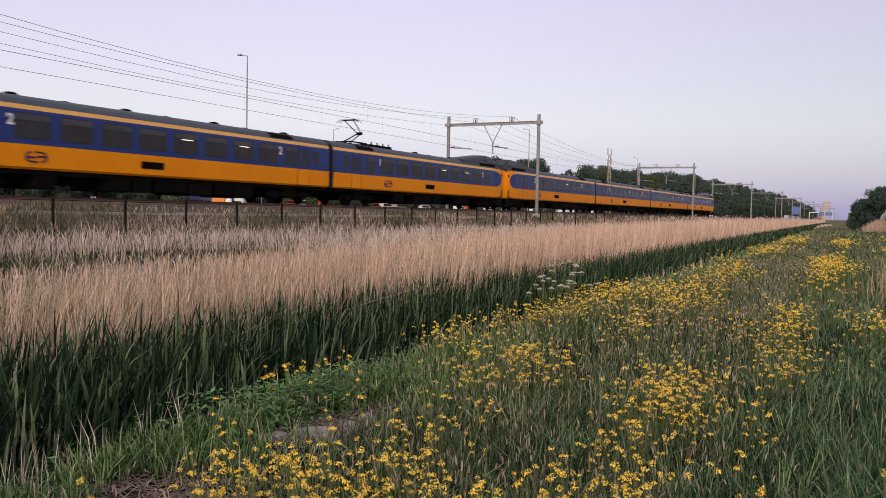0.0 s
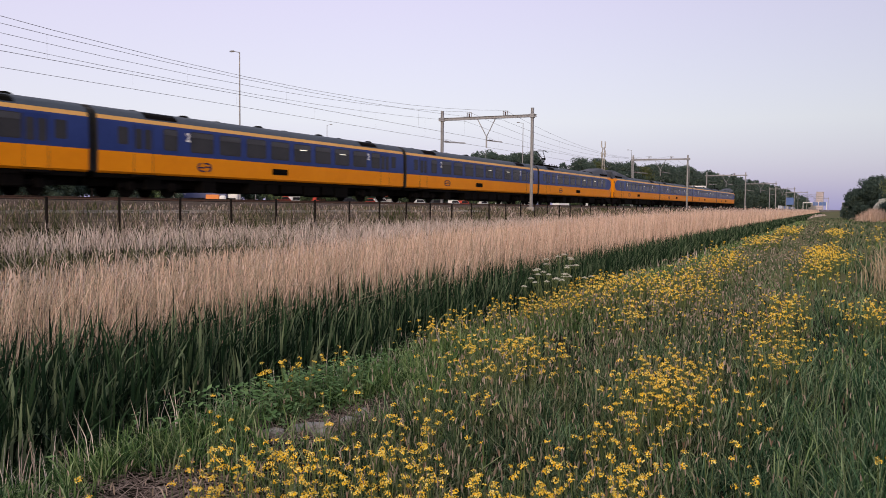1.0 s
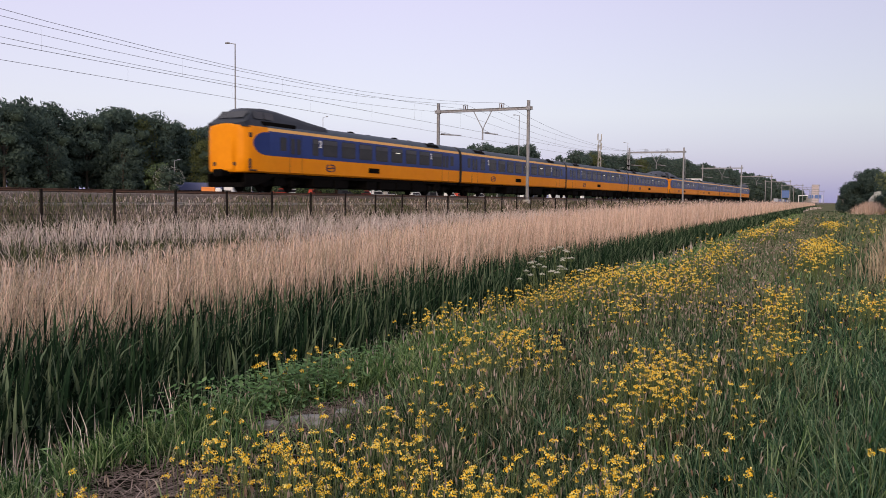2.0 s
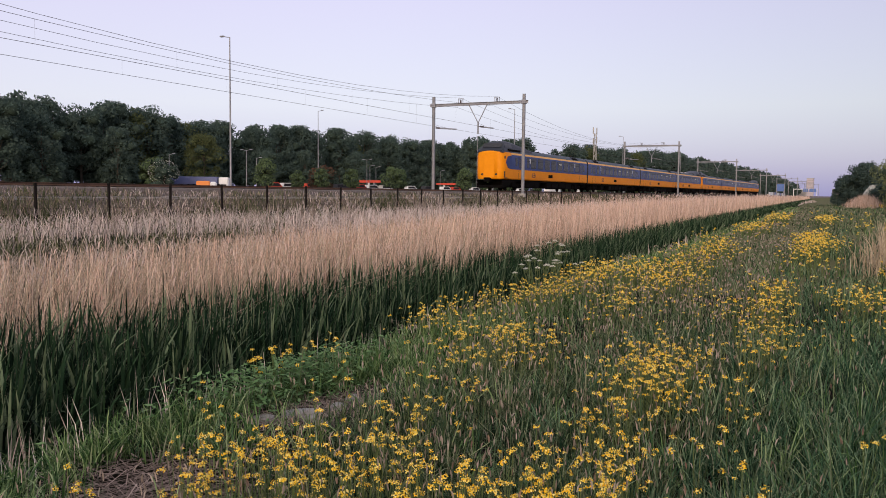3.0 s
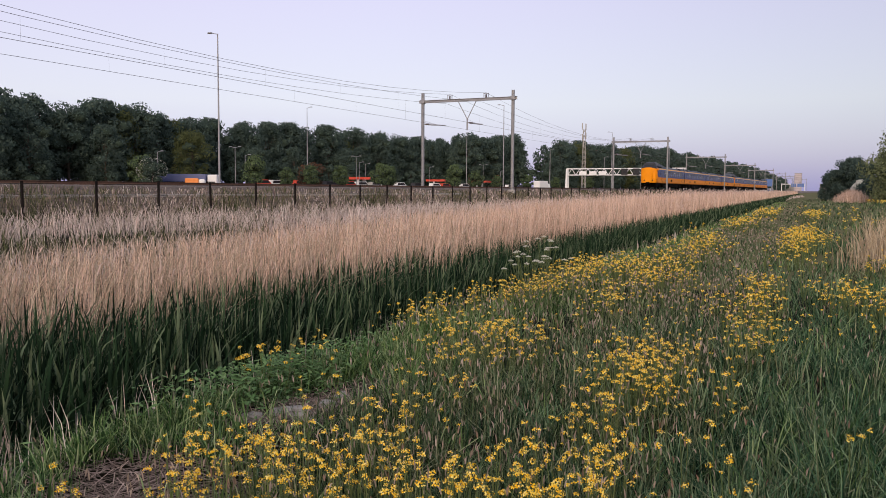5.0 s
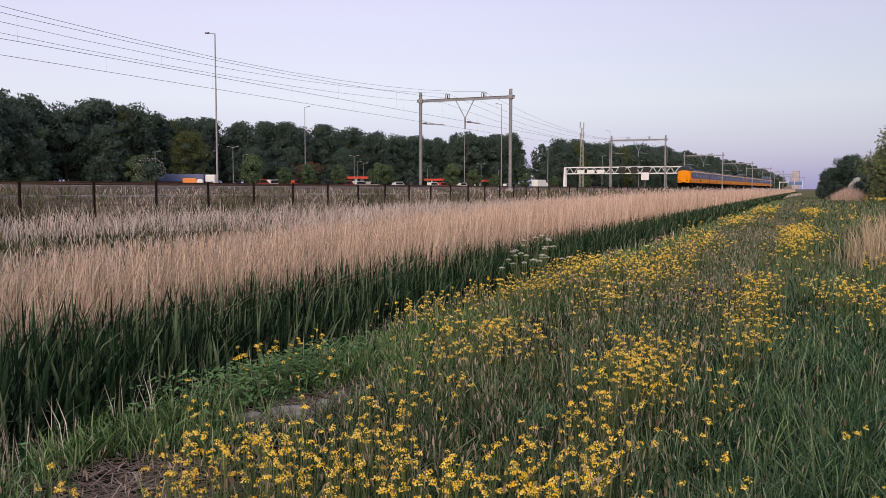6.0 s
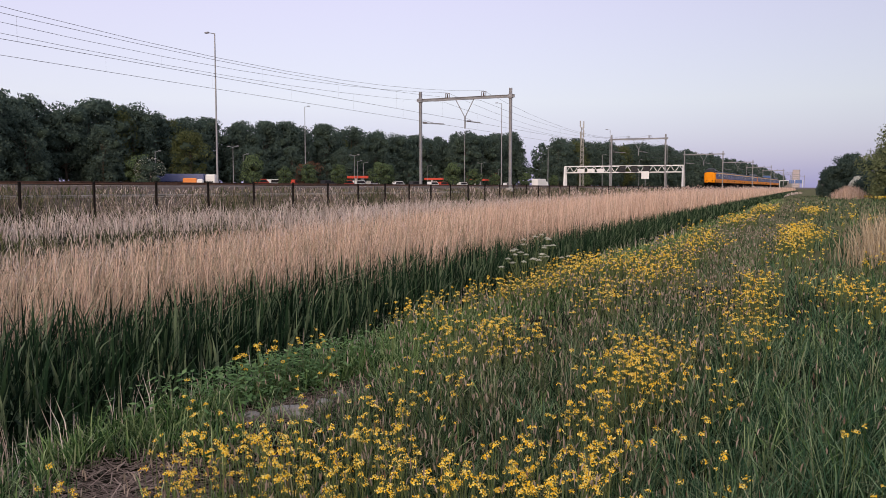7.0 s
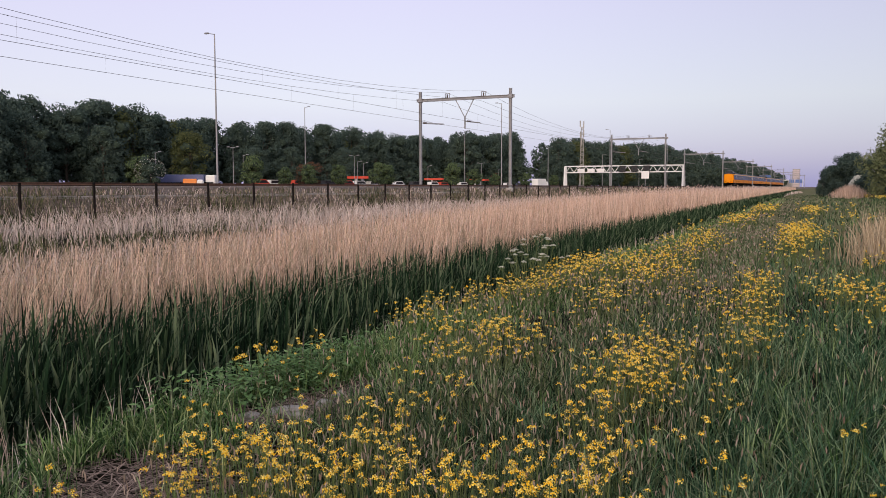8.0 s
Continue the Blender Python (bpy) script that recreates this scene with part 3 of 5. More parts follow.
def carriage(label, nose=0, panto=False, first_class=False):
    """Origin at rail level below the car's middle. nose: -1 or 1, the end that carries a cab."""
    car = thing("train_carriage", label, "train carriage", group="carriages of the passing train")
    half = CAR / 2
    y0, y1 = -half + 0.22, half - 0.22
    if nose < 0:
        y0 = -half + 2.3
    if nose > 0:
        y1 = half - 2.3
    band("lower_side", 0, 2, y0, y1, M_YELLOW, car, "golden yellow lower side")
    band("upper_side", 2, 4, y0, y1, M_BLUE, car, "deep blue upper side")
    band("stripe", 4, 5, y0, y1, M_GOLD, car, "pale gold stripe under the roof")
    band("roof", 5, 8, y0, y1, M_ROOF, car, "grey blue roof")
    for ye, s in ((y0, -1), (y1, 1)):
        if nose != s:
            bm = bmesh.new()
            loft(bm, [[(x, yy, z) for x, z in PROFILE] + [(-x, yy, z) for x, z in PROFILE[-2::-1]] for yy in (ye - s * 0.03, ye + s * 0.002)])
            bmesh.ops.recalc_face_normals(bm, faces=bm.faces)
            part("end_wall", bm, M_RUBBER, car)
            bm = bmesh.new()
            box(bm, -1.2, 1.2, min(ye, ye + s * 0.21), max(ye, ye + s * 0.21), 1.1, 3.8, 0.05)
            part("gangway", bm, M_RUBBER, car, "black rubber gangway bellows")
    # underframe
    bm = bmesh.new()
    box(bm, -1.25, 1.25, y0, y1, 0.86, 1.06)
    box(bm, -0.62, 0.62, y0, y1, 0.5, 0.86)
    rng = np.random.default_rng(11 + nose)
    y = -6.6
    while y < 6.2:
        w = rng.uniform(0.8, 2.2)
        if rng.random() < 0.85:
            box(bm, -1.22, 1.22, y, y + w, rng.uniform(0.22, 0.36), 0.88, 0.04)
        y += w + rng.uniform(0.08, 0.5)
    part("underframe", bm, M_UNDER, car, "black underframe with equipment boxes")
    bogie(car, -half + 3.6)
    bogie(car, half - 3.6)
    # windows
    lo, hi, zl, zh = -half + 4.6, half - 4.6, 2.26, 3.20
    if nose < 0:
        panes = [(-6.70, 0.27)] + [(-5.16 + 2.05 * i, 0.76) for i in range(8)]
        marks, em_y, gy, lit = (-6.22, 8.16), -5.1, 0.0, (5,)
    else:
        panes = [(-8.95, 0.42)] + [(-6.85 + 2.05 * i, 0.77) for i in range(8)] + [(9.42, 0.5)]
        marks, em_y, gy, lit = (-7.84, 8.46), -6.7, -0.72, (5, 7)
    for sgn in (1, -1):
        for i, (c, w) in enumerate(panes):
            bm = bmesh.new()
            side_panel(bm, sgn, c - w - 0.035, c + w + 0.035, zl - 0.035, zh + 0.035, 0.004, 0.12)
            fr = part("window", bm, M_RUBBER, car)
            bm = bmesh.new()
            side_panel(bm, sgn, c - w, c + w, zl, zh - 0.27, 0.010, 0.05)
            part("pane", bm, M_GLASS, fr)
            bm = bmesh.new()
            side_panel(bm, sgn, c - w, c + w, zh - 0.24, zh, 0.010, 0.05)
            part("vent_pane", bm, M_VENT, fr)
            if sgn > 0 and i in lit:
                bm = bmesh.new()
                side_panel(bm, sgn, c - w * 0.35, c + w * 0.55, zh - 0.31, zh - 0.275, 0.013, 0.0)
                part("cabin_lamp", bm, M_LIGHT, fr, "bright interior lamp behind the window")
        for s in (-1, 1):
            if nose == s > 0:
                continue
            yc = s * (half - 2.75) if nose != s else -8.64
            bm = bmesh.new()
            side_panel(bm, sgn, yc - 0.55, yc + 0.55, 2.025, 3.26, 0.004, 0.06)
            dr = part("door", bm, M_BLUE, car)
            bm = bmesh.new()
            side_panel(bm, sgn, yc - 0.55, yc + 0.55, 1.13, 2.015, 0.004, 0.0)
            part("door_panel", bm, M_YELLOW, dr, "golden yellow lower door panel")
            for dy in (-0.27, 0.27):
                bm = bmesh.new()
                side_panel(bm, sgn, yc + dy - 0.19, yc + dy + 0.19, 2.2, 3.1, 0.009, 0.08)
                part("door_pane", bm, M_GLASS, dr)
            for dy in (-0.57, 0.555):
                bm = bmesh.new()
                side_panel(bm, sgn, yc + dy, yc + dy + 0.018, 1.13, 3.26, 0.008)
                part("door_seal", bm, M_RUBBER, dr)
            bm = bmesh.new()
            box(bm, sgn * 1.40 - 0.12, sgn * 1.40 + 0.12, yc - 0.6, yc + 0.6, 0.92, 1.04, 0.02)
            part("step", bm, M_UNDER, car)
            bm = bmesh.new()
            side_panel(bm, sgn, yc + s * 1.15 - 0.28, yc + s * 1.15 + 0.28, 2.35, 3.12, 0.006, 0.07)
            part("small_window", bm, M_GLASS, car)
        # black ventilation grille and the emblem of two interlocking arrows, as bars and half rings
        bm = bmesh.new()
        side_panel(bm, sgn, gy - 0.68, gy + 0.68, 1.40, 1.72, 0.006, 0.03)
        for k in range(4):
            side_panel(bm, sgn, gy - 0.62, gy + 0.62, 1.44 + k * 0.065, 1.46 + k * 0.065, 0.016)
        part("grille", bm, M_UNDER, car, "black ventilation grille")
        bm = bmesh.new()
        for cy, a0 in ((em_y - 0.22, 90), (em_y + 0.22, -90)):
            rings = []
            for q in range(a0, a0 + 181, 20):
                cq, sq = math.cos(radians(q)), math.sin(radians(q))
                rings.append([(sgn * x, cy + r * cq, 1.55 + r * 0.8 * sq) for x, r in ((1.42, 0.19), (1.446, 0.19), (1.446, 0.28), (1.42, 0.28))])
            loft(bm, rings)
        for y0e, y1e, z in ((-0.46, -0.02, 1.53), (-0.06, 0.24, 1.74), (-0.24, 0.06, 1.36), (0.02, 0.46, 1.57)):
            side_panel(bm, sgn, em_y + y0e, em_y + y1e, z - 0.035, z + 0.035, 0.012)
        bmesh.ops.recalc_face_normals(bm, faces=bm.faces)
        part("emblem", bm, M_NAVYPAINT, car, "dark blue emblem of two interlocking arrows")
    for y in marks:
        numeral("1" if first_class else "2", car, y, 2.74, 0.58, M_WHITE)
    # roof vents
    for k in range(8):
        y = -half + 3.4 + k * 2.85
        if (nose < 0 and y < -half + 9) or (nose > 0 and y > half - 9):
            continue
        bm = bmesh.new()
        ring = [(0.26 * math.cos(radians(q)), 0.33 * math.sin(radians(q))) for q in range(0, 360, 30)]
        loft(bm, [[(p, q, 0) for p, q in ring], [(p * 0.8, q * 0.85, 0.07) for p, q in ring], [(p * 0.45, q * 0.5, 0.11) for p, q in ring]])
        v = part("roof_vent", bm, M_UNDER, car)
        v.matrix_basis = pose(0.45 if k % 2 else 0.0, y, 3.99)
    for y in (-half + 4.0, half - 4.6):
        if abs(y - nose * half) < 6:
            continue
        bm = bmesh.new()
        loft(bm, [[(x + 0.01, yy, z + 0.012) for x, z in ((1.30, 3.62), (1.19, 3.79), (0.95, 3.91))] for yy in (y - 1.0, y + 1.0)], (False, False), closed=False)
        part("roof_grille", bm, M_UNDER, car, "dark louvred roof grille")
    if panto:
        s = 1 if panto > 0 else -1
        yb = s * (half - 4.2)
        bm = bmesh.new()
        for dx in (-0.55, 0.5):
            box(bm, dx, dx + 0.05, yb - 1.0, yb + 1.0, 4.12, 4.20)
        for dy in (-1.0, 0.95):
            box(bm, -0.6, 0.6, yb + dy, yb + dy + 0.06, 4.10, 4.18)
        for dx in (-0.55, 0.55):
            for dy in (-0.85, 0.85):
                tube(bm, (dx, yb + dy, 3.85), (dx, yb + dy, 4.14), 0.06)
        pg = part("pantograph", bm, M_UNDER, car, "raised black current collector")
        knee, head = Vector((0, yb + 1.0, 4.84)), Vector((0, yb - 0.25, 5.58))
        bm = bmesh.new()
        for dx in (-0.3, 0.3):
            tube(bm, (dx, yb - 0.4, 4.2), (dx * 0.5, knee.y, knee.z), 0.045, sides=6)
            tube(bm, (dx * 0.5, knee.y, knee.z), (dx * 1.2, head.y, head.z), 0.036, sides=6)
        tube(bm, (-0.2, knee.y, knee.z), (0.2, knee.y, knee.z), 0.10)
        part("arm", bm, M_UNDER, pg)
        bm = bmesh.new()
        for dy in (-0.18, 0.18):
            box(bm, -0.6, 0.6, head.y + dy - 0.03, head.y + dy + 0.03, head.z, head.z + 0.05, 0.01)
            for sx in (-1, 1):
                tube(bm, (sx * 0.6, head.y + dy, head.z + 0.03), (sx * 0.85, head.y + dy, head.z - 0.14), 0.022, sides=6)
        part("contact_strip", bm, M_UNDER, pg)
        bm = bmesh.new()
        for k in range(4):
            yy = yb - s * (2.0 + k * 0.75)
            box(bm, -0.45, 0.45, yy - 0.25, yy + 0.25, 3.98, 4.20, 0.05)
            tube(bm, (0.3, yy, 4.1), (0.3, yy, 4.36), 0.05)
        part("roof_equipment", bm, M_UNDER, car)
    # cab end
    if nose:
        def at(q):
            return nose * (half - q)
        outline = [(0.32, 0.58), (0.37, 0.74), (0.50, 0.87), (0.74, 0.955), (1.08, 1.0), (2.3, 1.0)]
        bm = bmesh.new()
        rings = []
        for q, k in outline:
            lowz = 1.06 + max(0.0, 0.42 - q) * 0.5
            prof = [(x * k, z) for x, z in PROFILE[:6]]
            prof[0] = (prof[0][0], lowz)
            drop = max(0.0, 0.6 - q) * 0.35
            pts = prof + [(1.05 * k, 3.66 - drop), (0.5 * k, 3.74 - drop), (0, 3.76 - drop)]
            ring = [(x, at(q), z) for x, z in pts] + [(-x, at(q), z) for x, z in pts[-2::-1]]
            rings.append(ring)
        loft(bm, rings, (True, False))
        bmesh.ops.recalc_face_normals(bm, faces=bm.faces)
        nz = smooth(part("nose", bm, M_YELLOW, car, "rounded golden yellow cab end"), 50)
        for sgn in (1, -1):
            bm = bmesh.new()
            pts = [(2.1 - 1.12 * math.cos(radians(k)), 2.66 + 0.635 * math.sin(radians(k))) for k in range(-90, 91, 15)] + [(2.32, 3.295), (2.32, 2.025)]
            loft(bm, [[(sgn * (1.445 - 0.03), at(q), z) for q, z in pts], [(sgn * 1.452, at(q), z) for q, z in pts]])
            bmesh.ops.recalc_face_normals(bm, faces=bm.faces)
            part("cab_side_panel", bm, M_BLUE, nz, "rounded blue end panel")
            bm = bmesh.new()
            box(bm, sgn * 1.37 - 0.03, sgn * 1.37 + 0.03, min(at(0.7), at(0.95)), max(at(0.7), at(0.95)), 2.95, 3.2, 0.02)
            part("vent", bm, M_RUBBER, nz)
            bm = bmesh.new()
            box(bm, sgn * 1.36 - 0.04, sgn * 1.36 + 0.04, min(at(0.7), at(0.86)), max(at(0.7), at(0.86)), 1.25, 1.8, 0.02)
            box(bm, sgn * 1.38 - 0.05, sgn * 1.38 + 0.05, min(at(0.7), at(1.3)), max(at(0.7), at(1.3)), 1.14, 1.22, 0.02)
            part("foothold", bm, M_RUBBER, nz)
            bm = bmesh.new()
            tube(bm, (sgn * 0.70, at(0.305), 1.5), (sgn * 0.70, at(0.38), 1.5), 0.11, sides=16)
            part("tail_light", bm, M_RUBBER, nz)
        bm = bmesh.new()
        box(bm, -0.5, 0.5, min(at(0.314), at(0.37)), max(at(0.314), at(0.37)), 1.2, 3.3, 0.002)
        part("front_door", bm, M_YELLOW, nz)
        # dome of the raised cab
        sec = [(0.42, 3.72, 1.12, 0.02), (0.72, 3.96, 1.16, 0.25), (1.2, 4.36, 1.0, 0.55), (1.65, 4.62, 0.80, 0.7), (2.7, 4.70, 0.78, 0.7), (3.8, 4.64, 0.84, 0.6), (5.6, 4.42, 0.96, 0.35), (8.2, 4.08, 1.1, 0.06)]
        bm = bmesh.new()
        rings = []
        for q, top, hw, lift in sec:
            base = 3.5
            pts = [(1.32, base), (1.22, base + 0.22), (hw + 0.12, base + 0.22 + (top - base - 0.22) * 0.45), (hw, base + 0.22 + (top - base - 0.22) * 0.8), (hw * 0.75, top - 0.03), (0, top)]
            rings.append([(x, at(q), z) for x, z in pts] + [(-x, at(q), z) for x, z in pts[-2::-1]])
        loft(bm, rings)
        bmesh.ops.recalc_face_normals(bm, faces=bm.faces)
        dm = smooth(part("cab_dome", bm, M_DOME, car, "dark streamlined raised cab"), 45)
        bm = bmesh.new()
        loft(bm, [[(x, at(q), z) for x in (-0.92, -0.45, 0.45, 0.92)] for q, z in ((0.74, 4.02), (1.22, 4.42))], (False, False), closed=False)
        part("windscreen", bm, M_GLASS, dm)
        for sgn in (1, -1):
            for qa, qb in ((1.5, 2.3), (2.4, 3.2)):
                bm = bmesh.new()
                loft(bm, [[(sgn * 1.07, at(q), 4.02), (sgn * 0.96, at(q), 4.42)] for q in (qa, qb)], (False, False), closed=False)
                part("cab_window", bm, M_VENT, dm)
            bm = bmesh.new()
            box(bm, sgn * 1.2 - 0.12, sgn * 1.2 + 0.06, min(at(2.0), at(5.0)), max(at(2.0), at(5.0)), 3.66, 3.9, 0.03)
            part("dome_grille", bm, M_UNDER, dm)
        # plough, coupler
        bm = bmesh.new()
        for sgn in (1, -1):
            pts = [(0.45, 0.98), (0.9, 0.98), (3.2, 1.0), (2.2, 0.55), (0.9, 0.28), (0.4, 0.28)]
            loft(bm, [[(sgn * 1.22, at(q), z) for q, z in pts], [(sgn * 1.30, at(q), z) for q, z in pts]])
        box(bm, -1.25, 1.25, min(at(0.35), at(0.5)), max(at(0.35), at(0.5)), 0.25, 0.5, 0.03)
        bmesh.ops.recalc_face_normals(bm, faces=bm.faces)
        part("plough", bm, M_UNDER, car, "black plough skirt")
        bm = bmesh.new()
        box(bm, -0.2, 0.2, min(at(-0.25), at(0.6)), max(at(-0.25), at(0.6)), 0.85, 1.15, 0.04)
        box(bm, -0.3, 0.3, min(at(-0.3), at(-0.1)), max(at(-0.3), at(-0.1)), 0.8, 1.2, 0.04)
        part("coupler", bm, M_UNDER, car)
    return car


def build_train():
    """Two four-car sets coupled nose to nose; offsets of the cars' middles from that joint."""
    tail = carriage("yellow and blue end carriage with a raised cab", nose=-1)
    mid = carriage("yellow and blue middle carriage with grey roof")
    pan = carriage("yellow and blue carriage with a raised pantograph and a cab", nose=1, panto=-1, first_class=True)
    mid2 = copy_thing(mid, pose(0, 0, 0))
    cars = [(tail, -3.5), (mid, -2.5), (mid2, -1.5), (pan, -0.5)]
    cars.append((copy_thing(tail, pose(0, 0, 0)), 0.5))
    for k in (1.5, 2.5):
        cars.append((copy_thing(mid, pose(0, 0, 0)), k))
    cars.append((copy_thing(pan, pose(0, 0, 0)), 3.5))
    return [(c, k * CAR) for c, k in cars]


TRAIN = build_train()


# ---- beyond the railway: motorway, lamps, sign gantry, mast, service area ----
FAR_Z, ROAD_Z = 1.9, 0.78


def build_motorway():
    bm = bmesh.new()
    loft(bm, [[(-45, y, ROAD_Z + 0.04), (-68, y, ROAD_Z + 0.04)] for y in (-100, 200, 600, 1200, 2400)], (False, False), closed=False)
    tagged(part("road", bm, M_ASPHALT), "grey asphalt motorway beyond the railway", "road", kind="structure")
    bm = bmesh.new()
    loft(bm, [[(-98, y, FAR_Z + 0.03), (-132, y, FAR_Z + 0.03)] for y in (60, 200, 300, 420)], (False, False), closed=False)
    tagged(part("pavement", bm, M_ASPHALT), "asphalt car park of a service area", "car park", kind="structure")


build_motorway()


def street_lamp(label, height, arms, m, group):
    l = thing("street_lamp", label, "street lamp", m, group)
    bm = bmesh.new()
    tube(bm, (0, 0, 0), (0, 0, height), 0.13 if height > 12 else 0.08, 0.07 if height > 12 else 0.05, 10)
    part("pole", bm, M_GALV, l)
    for s in arms:
        bm = bmesh.new()
        tube(bm, (0, 0, height - 0.05), (s * 1.0, 0, height + 0.15), 0.05, 0.04, 6)
        a = part("arm", bm, M_GALV, l)
        bm = bmesh.new()
        box(bm, min(s * 0.9, s * 1.5), max(s * 0.9, s * 1.5), -0.17, 0.17, height + 0.08, height + 0.26, 0.05)
        part("lamp_head", bm, M_GALV, a)
    return l


def build_lamps():
    tall = street_lamp("tall galvanised motorway lamp post with one arm", 19.6, (-1,), pose(-70, 81.1, ROAD_Z), "motorway lamps")
    for y in (175.2, 270, 366):
        copy_thing(tall, pose(-70, y, ROAD_Z))
    for y in (171, 266):
        copy_thing(tall, pose(-120, y, FAR_Z - 0.2, 0, 0, 180))
    mid = street_lamp("galvanised motorway lamp post with one arm", 13.6, (1,), pose(-88, 261, 1.1), "motorway lamps")
    for y in (328, 393):
        copy_thing(mid, pose(-88, y, 1.1))
    low = street_lamp("double armed car park lamp post", 8.0, (-1, 1), pose(-112.8, 135.5, FAR_Z), "car park lamps")
    for x, y in ((-114.5, 184.8), (-112, 262), (-112, 330)):
        copy_thing(low, pose(x, y, FAR_Z))
    one = street_lamp("slender single armed car park lamp post", 6.8, (1,), pose(-123.3, 124.8, FAR_Z), "car park lamps")
    for x, y in ((-117.4, 144.3), (-119, 193.6), (-122.3, 242.2), (-114.8, 245.8), (-124, 205), (-121, 300)):
        copy_thing(one, pose(x, y, FAR_Z))


build_lamps()


def build_sign_gantry():
    g = thing("sign_gantry", "white lattice gantry with matrix signs over the motorway", "sign gantry", pose(0, 224, ROAD_Z))
    xr, xl, zb, zt = -38.6, -70.5, 5.0, 6.7
    for x in (xl, xr):
        for dy in (-0.7, 0.7):
            bm = bmesh.new()
            tube(bm, (x, dy, -0.2), (x, dy * 0.6, zt), 0.42, 0.25, 8)
            part("leg", bm, M_WHITE, g)
    for dy in (-0.55, 0.55):
        for z in (zb, zt):
            bm = bmesh.new()
            box(bm, xl, xr, dy - 0.12, dy + 0.12, z - 0.13, z + 0.13)
            part("chord", bm, M_WHITE, g)
    n = 14
    w = (xr - xl) / n
    for i in range(n):
        x = xl + i * w
        bm = bmesh.new()
        tube(bm, (x, 0.55, zb), (x + w / 2, 0.55, zt), 0.09, sides=6)
        tube(bm, (x + w / 2, 0.55, zt), (x + w, 0.55, zb), 0.09, sides=6)
        part("brace", bm, M_WHITE, g)
    for x in (-54.4, -51.2, -48.0):
        bm = bmesh.new()
        box(bm, x - 0.85, x + 0.85, -1.0, -0.7, 5.0, 6.7, 0.08)
        s = part("matrix_sign", bm, M_RUBBER, g, "black matrix sign")
        bm = bmesh.new()
        box(bm, x - 0.4, x + 0.4, -1.02, -1.0, 5.5, 6.2)
        part("display", bm, M_GLASS, s)
    for x in (-65.8, -63.0, -60.3):
        bm = bmesh.new()
        box(bm, x - 1.0, x + 1.0, -0.95, -0.7, 4.9, 6.0, 0.06)
        part("sign_board", bm, M_WHITE, g, "pale back of a sign board")
    b = thing("road_sign", "white rectangular sign board on a post", "road sign", pose(-45.9, 212, ROAD_Z))
    bm = bmesh.new()
    box(bm, -0.95, 0.95, -0.06, 0.06, 3.1, 5.0, 0.02)
    part("board", bm, M_WHITE, b)
    bm = bmesh.new()
    tube(bm, (0, 0.12, -0.2), (0, 0.12, 4.6), 0.09)
    part("post", bm, M_GALV, b)


build_sign_gantry()


def build_mast():
    m = thing("lattice_mast", "white lattice radio mast with panel antennas", "radio mast", pose(-80.8, 275, float(ground_z(-80.8, 275))))
    H = 21.0
    corners = [(-1, -1), (1, -1), (1, 1), (-1, 1)]

    def width(z):
        return 0.62 - 0.3 * z / H
    for cx, cy in corners:
        bm = bmesh.new()
        tube(bm, (cx * 0.62, cy * 0.62, 0), (cx * 0.32, cy * 0.32, H), 0.08, 0.06, 6)
        part("leg", bm, M_CONCRETE, m)
    n = 12
    for i in range(n):
        z0, z1 = H * i / n, H * (i + 1) / n
        for (ax, ay), (bx, by) in zip(corners, corners[1:] + corners[:1]):
            a, b = width(z0), width(z1)
            bm = bmesh.new()
            tube(bm, (ax * a, ay * a, z0), (bx * b, by * b, z1), 0.05, sides=4)
            part("brace", bm, M_CONCRETE, m)
    for k, (ax, ay, z) in enumerate(((-0.62, 0, 17.2), (0.62, -0.3, 17.6), (0, -0.6, 15.0), (0.6, -0.3, 20.6), (-0.6, -0.3, 20.8))):
        bm = bmesh.new()
        box(bm, ax - 0.17, ax + 0.17, ay - 0.12, ay + 0.12, z, z + 2.2, 0.05)
        part("antenna", bm, M_CONCRETE, m)


build_mast()


# ---- vehicles and buildings of the service area ----
def vehicle(name, label, category, m, length, width, boxes, wheels, group=""):
    v = thing(name, label, category, m, group)
    for nm, x0, x1, z0, z1, mat, bev in boxes:
        bm = bmesh.new()
        box(bm, x0, x1, -width / 2, width / 2, z0, z1, bev)
        part(nm, bm, mat, v)
    for x, r in wheels:
        for s in (-1, 1):
            bm = bmesh.new()
            tube(bm, (x, s * (width / 2 - 0.25), r), (x, s * (width / 2 + 0.02), r), r, sides=14)
            part("wheel", bm, M_RUBBER, v)
    return v


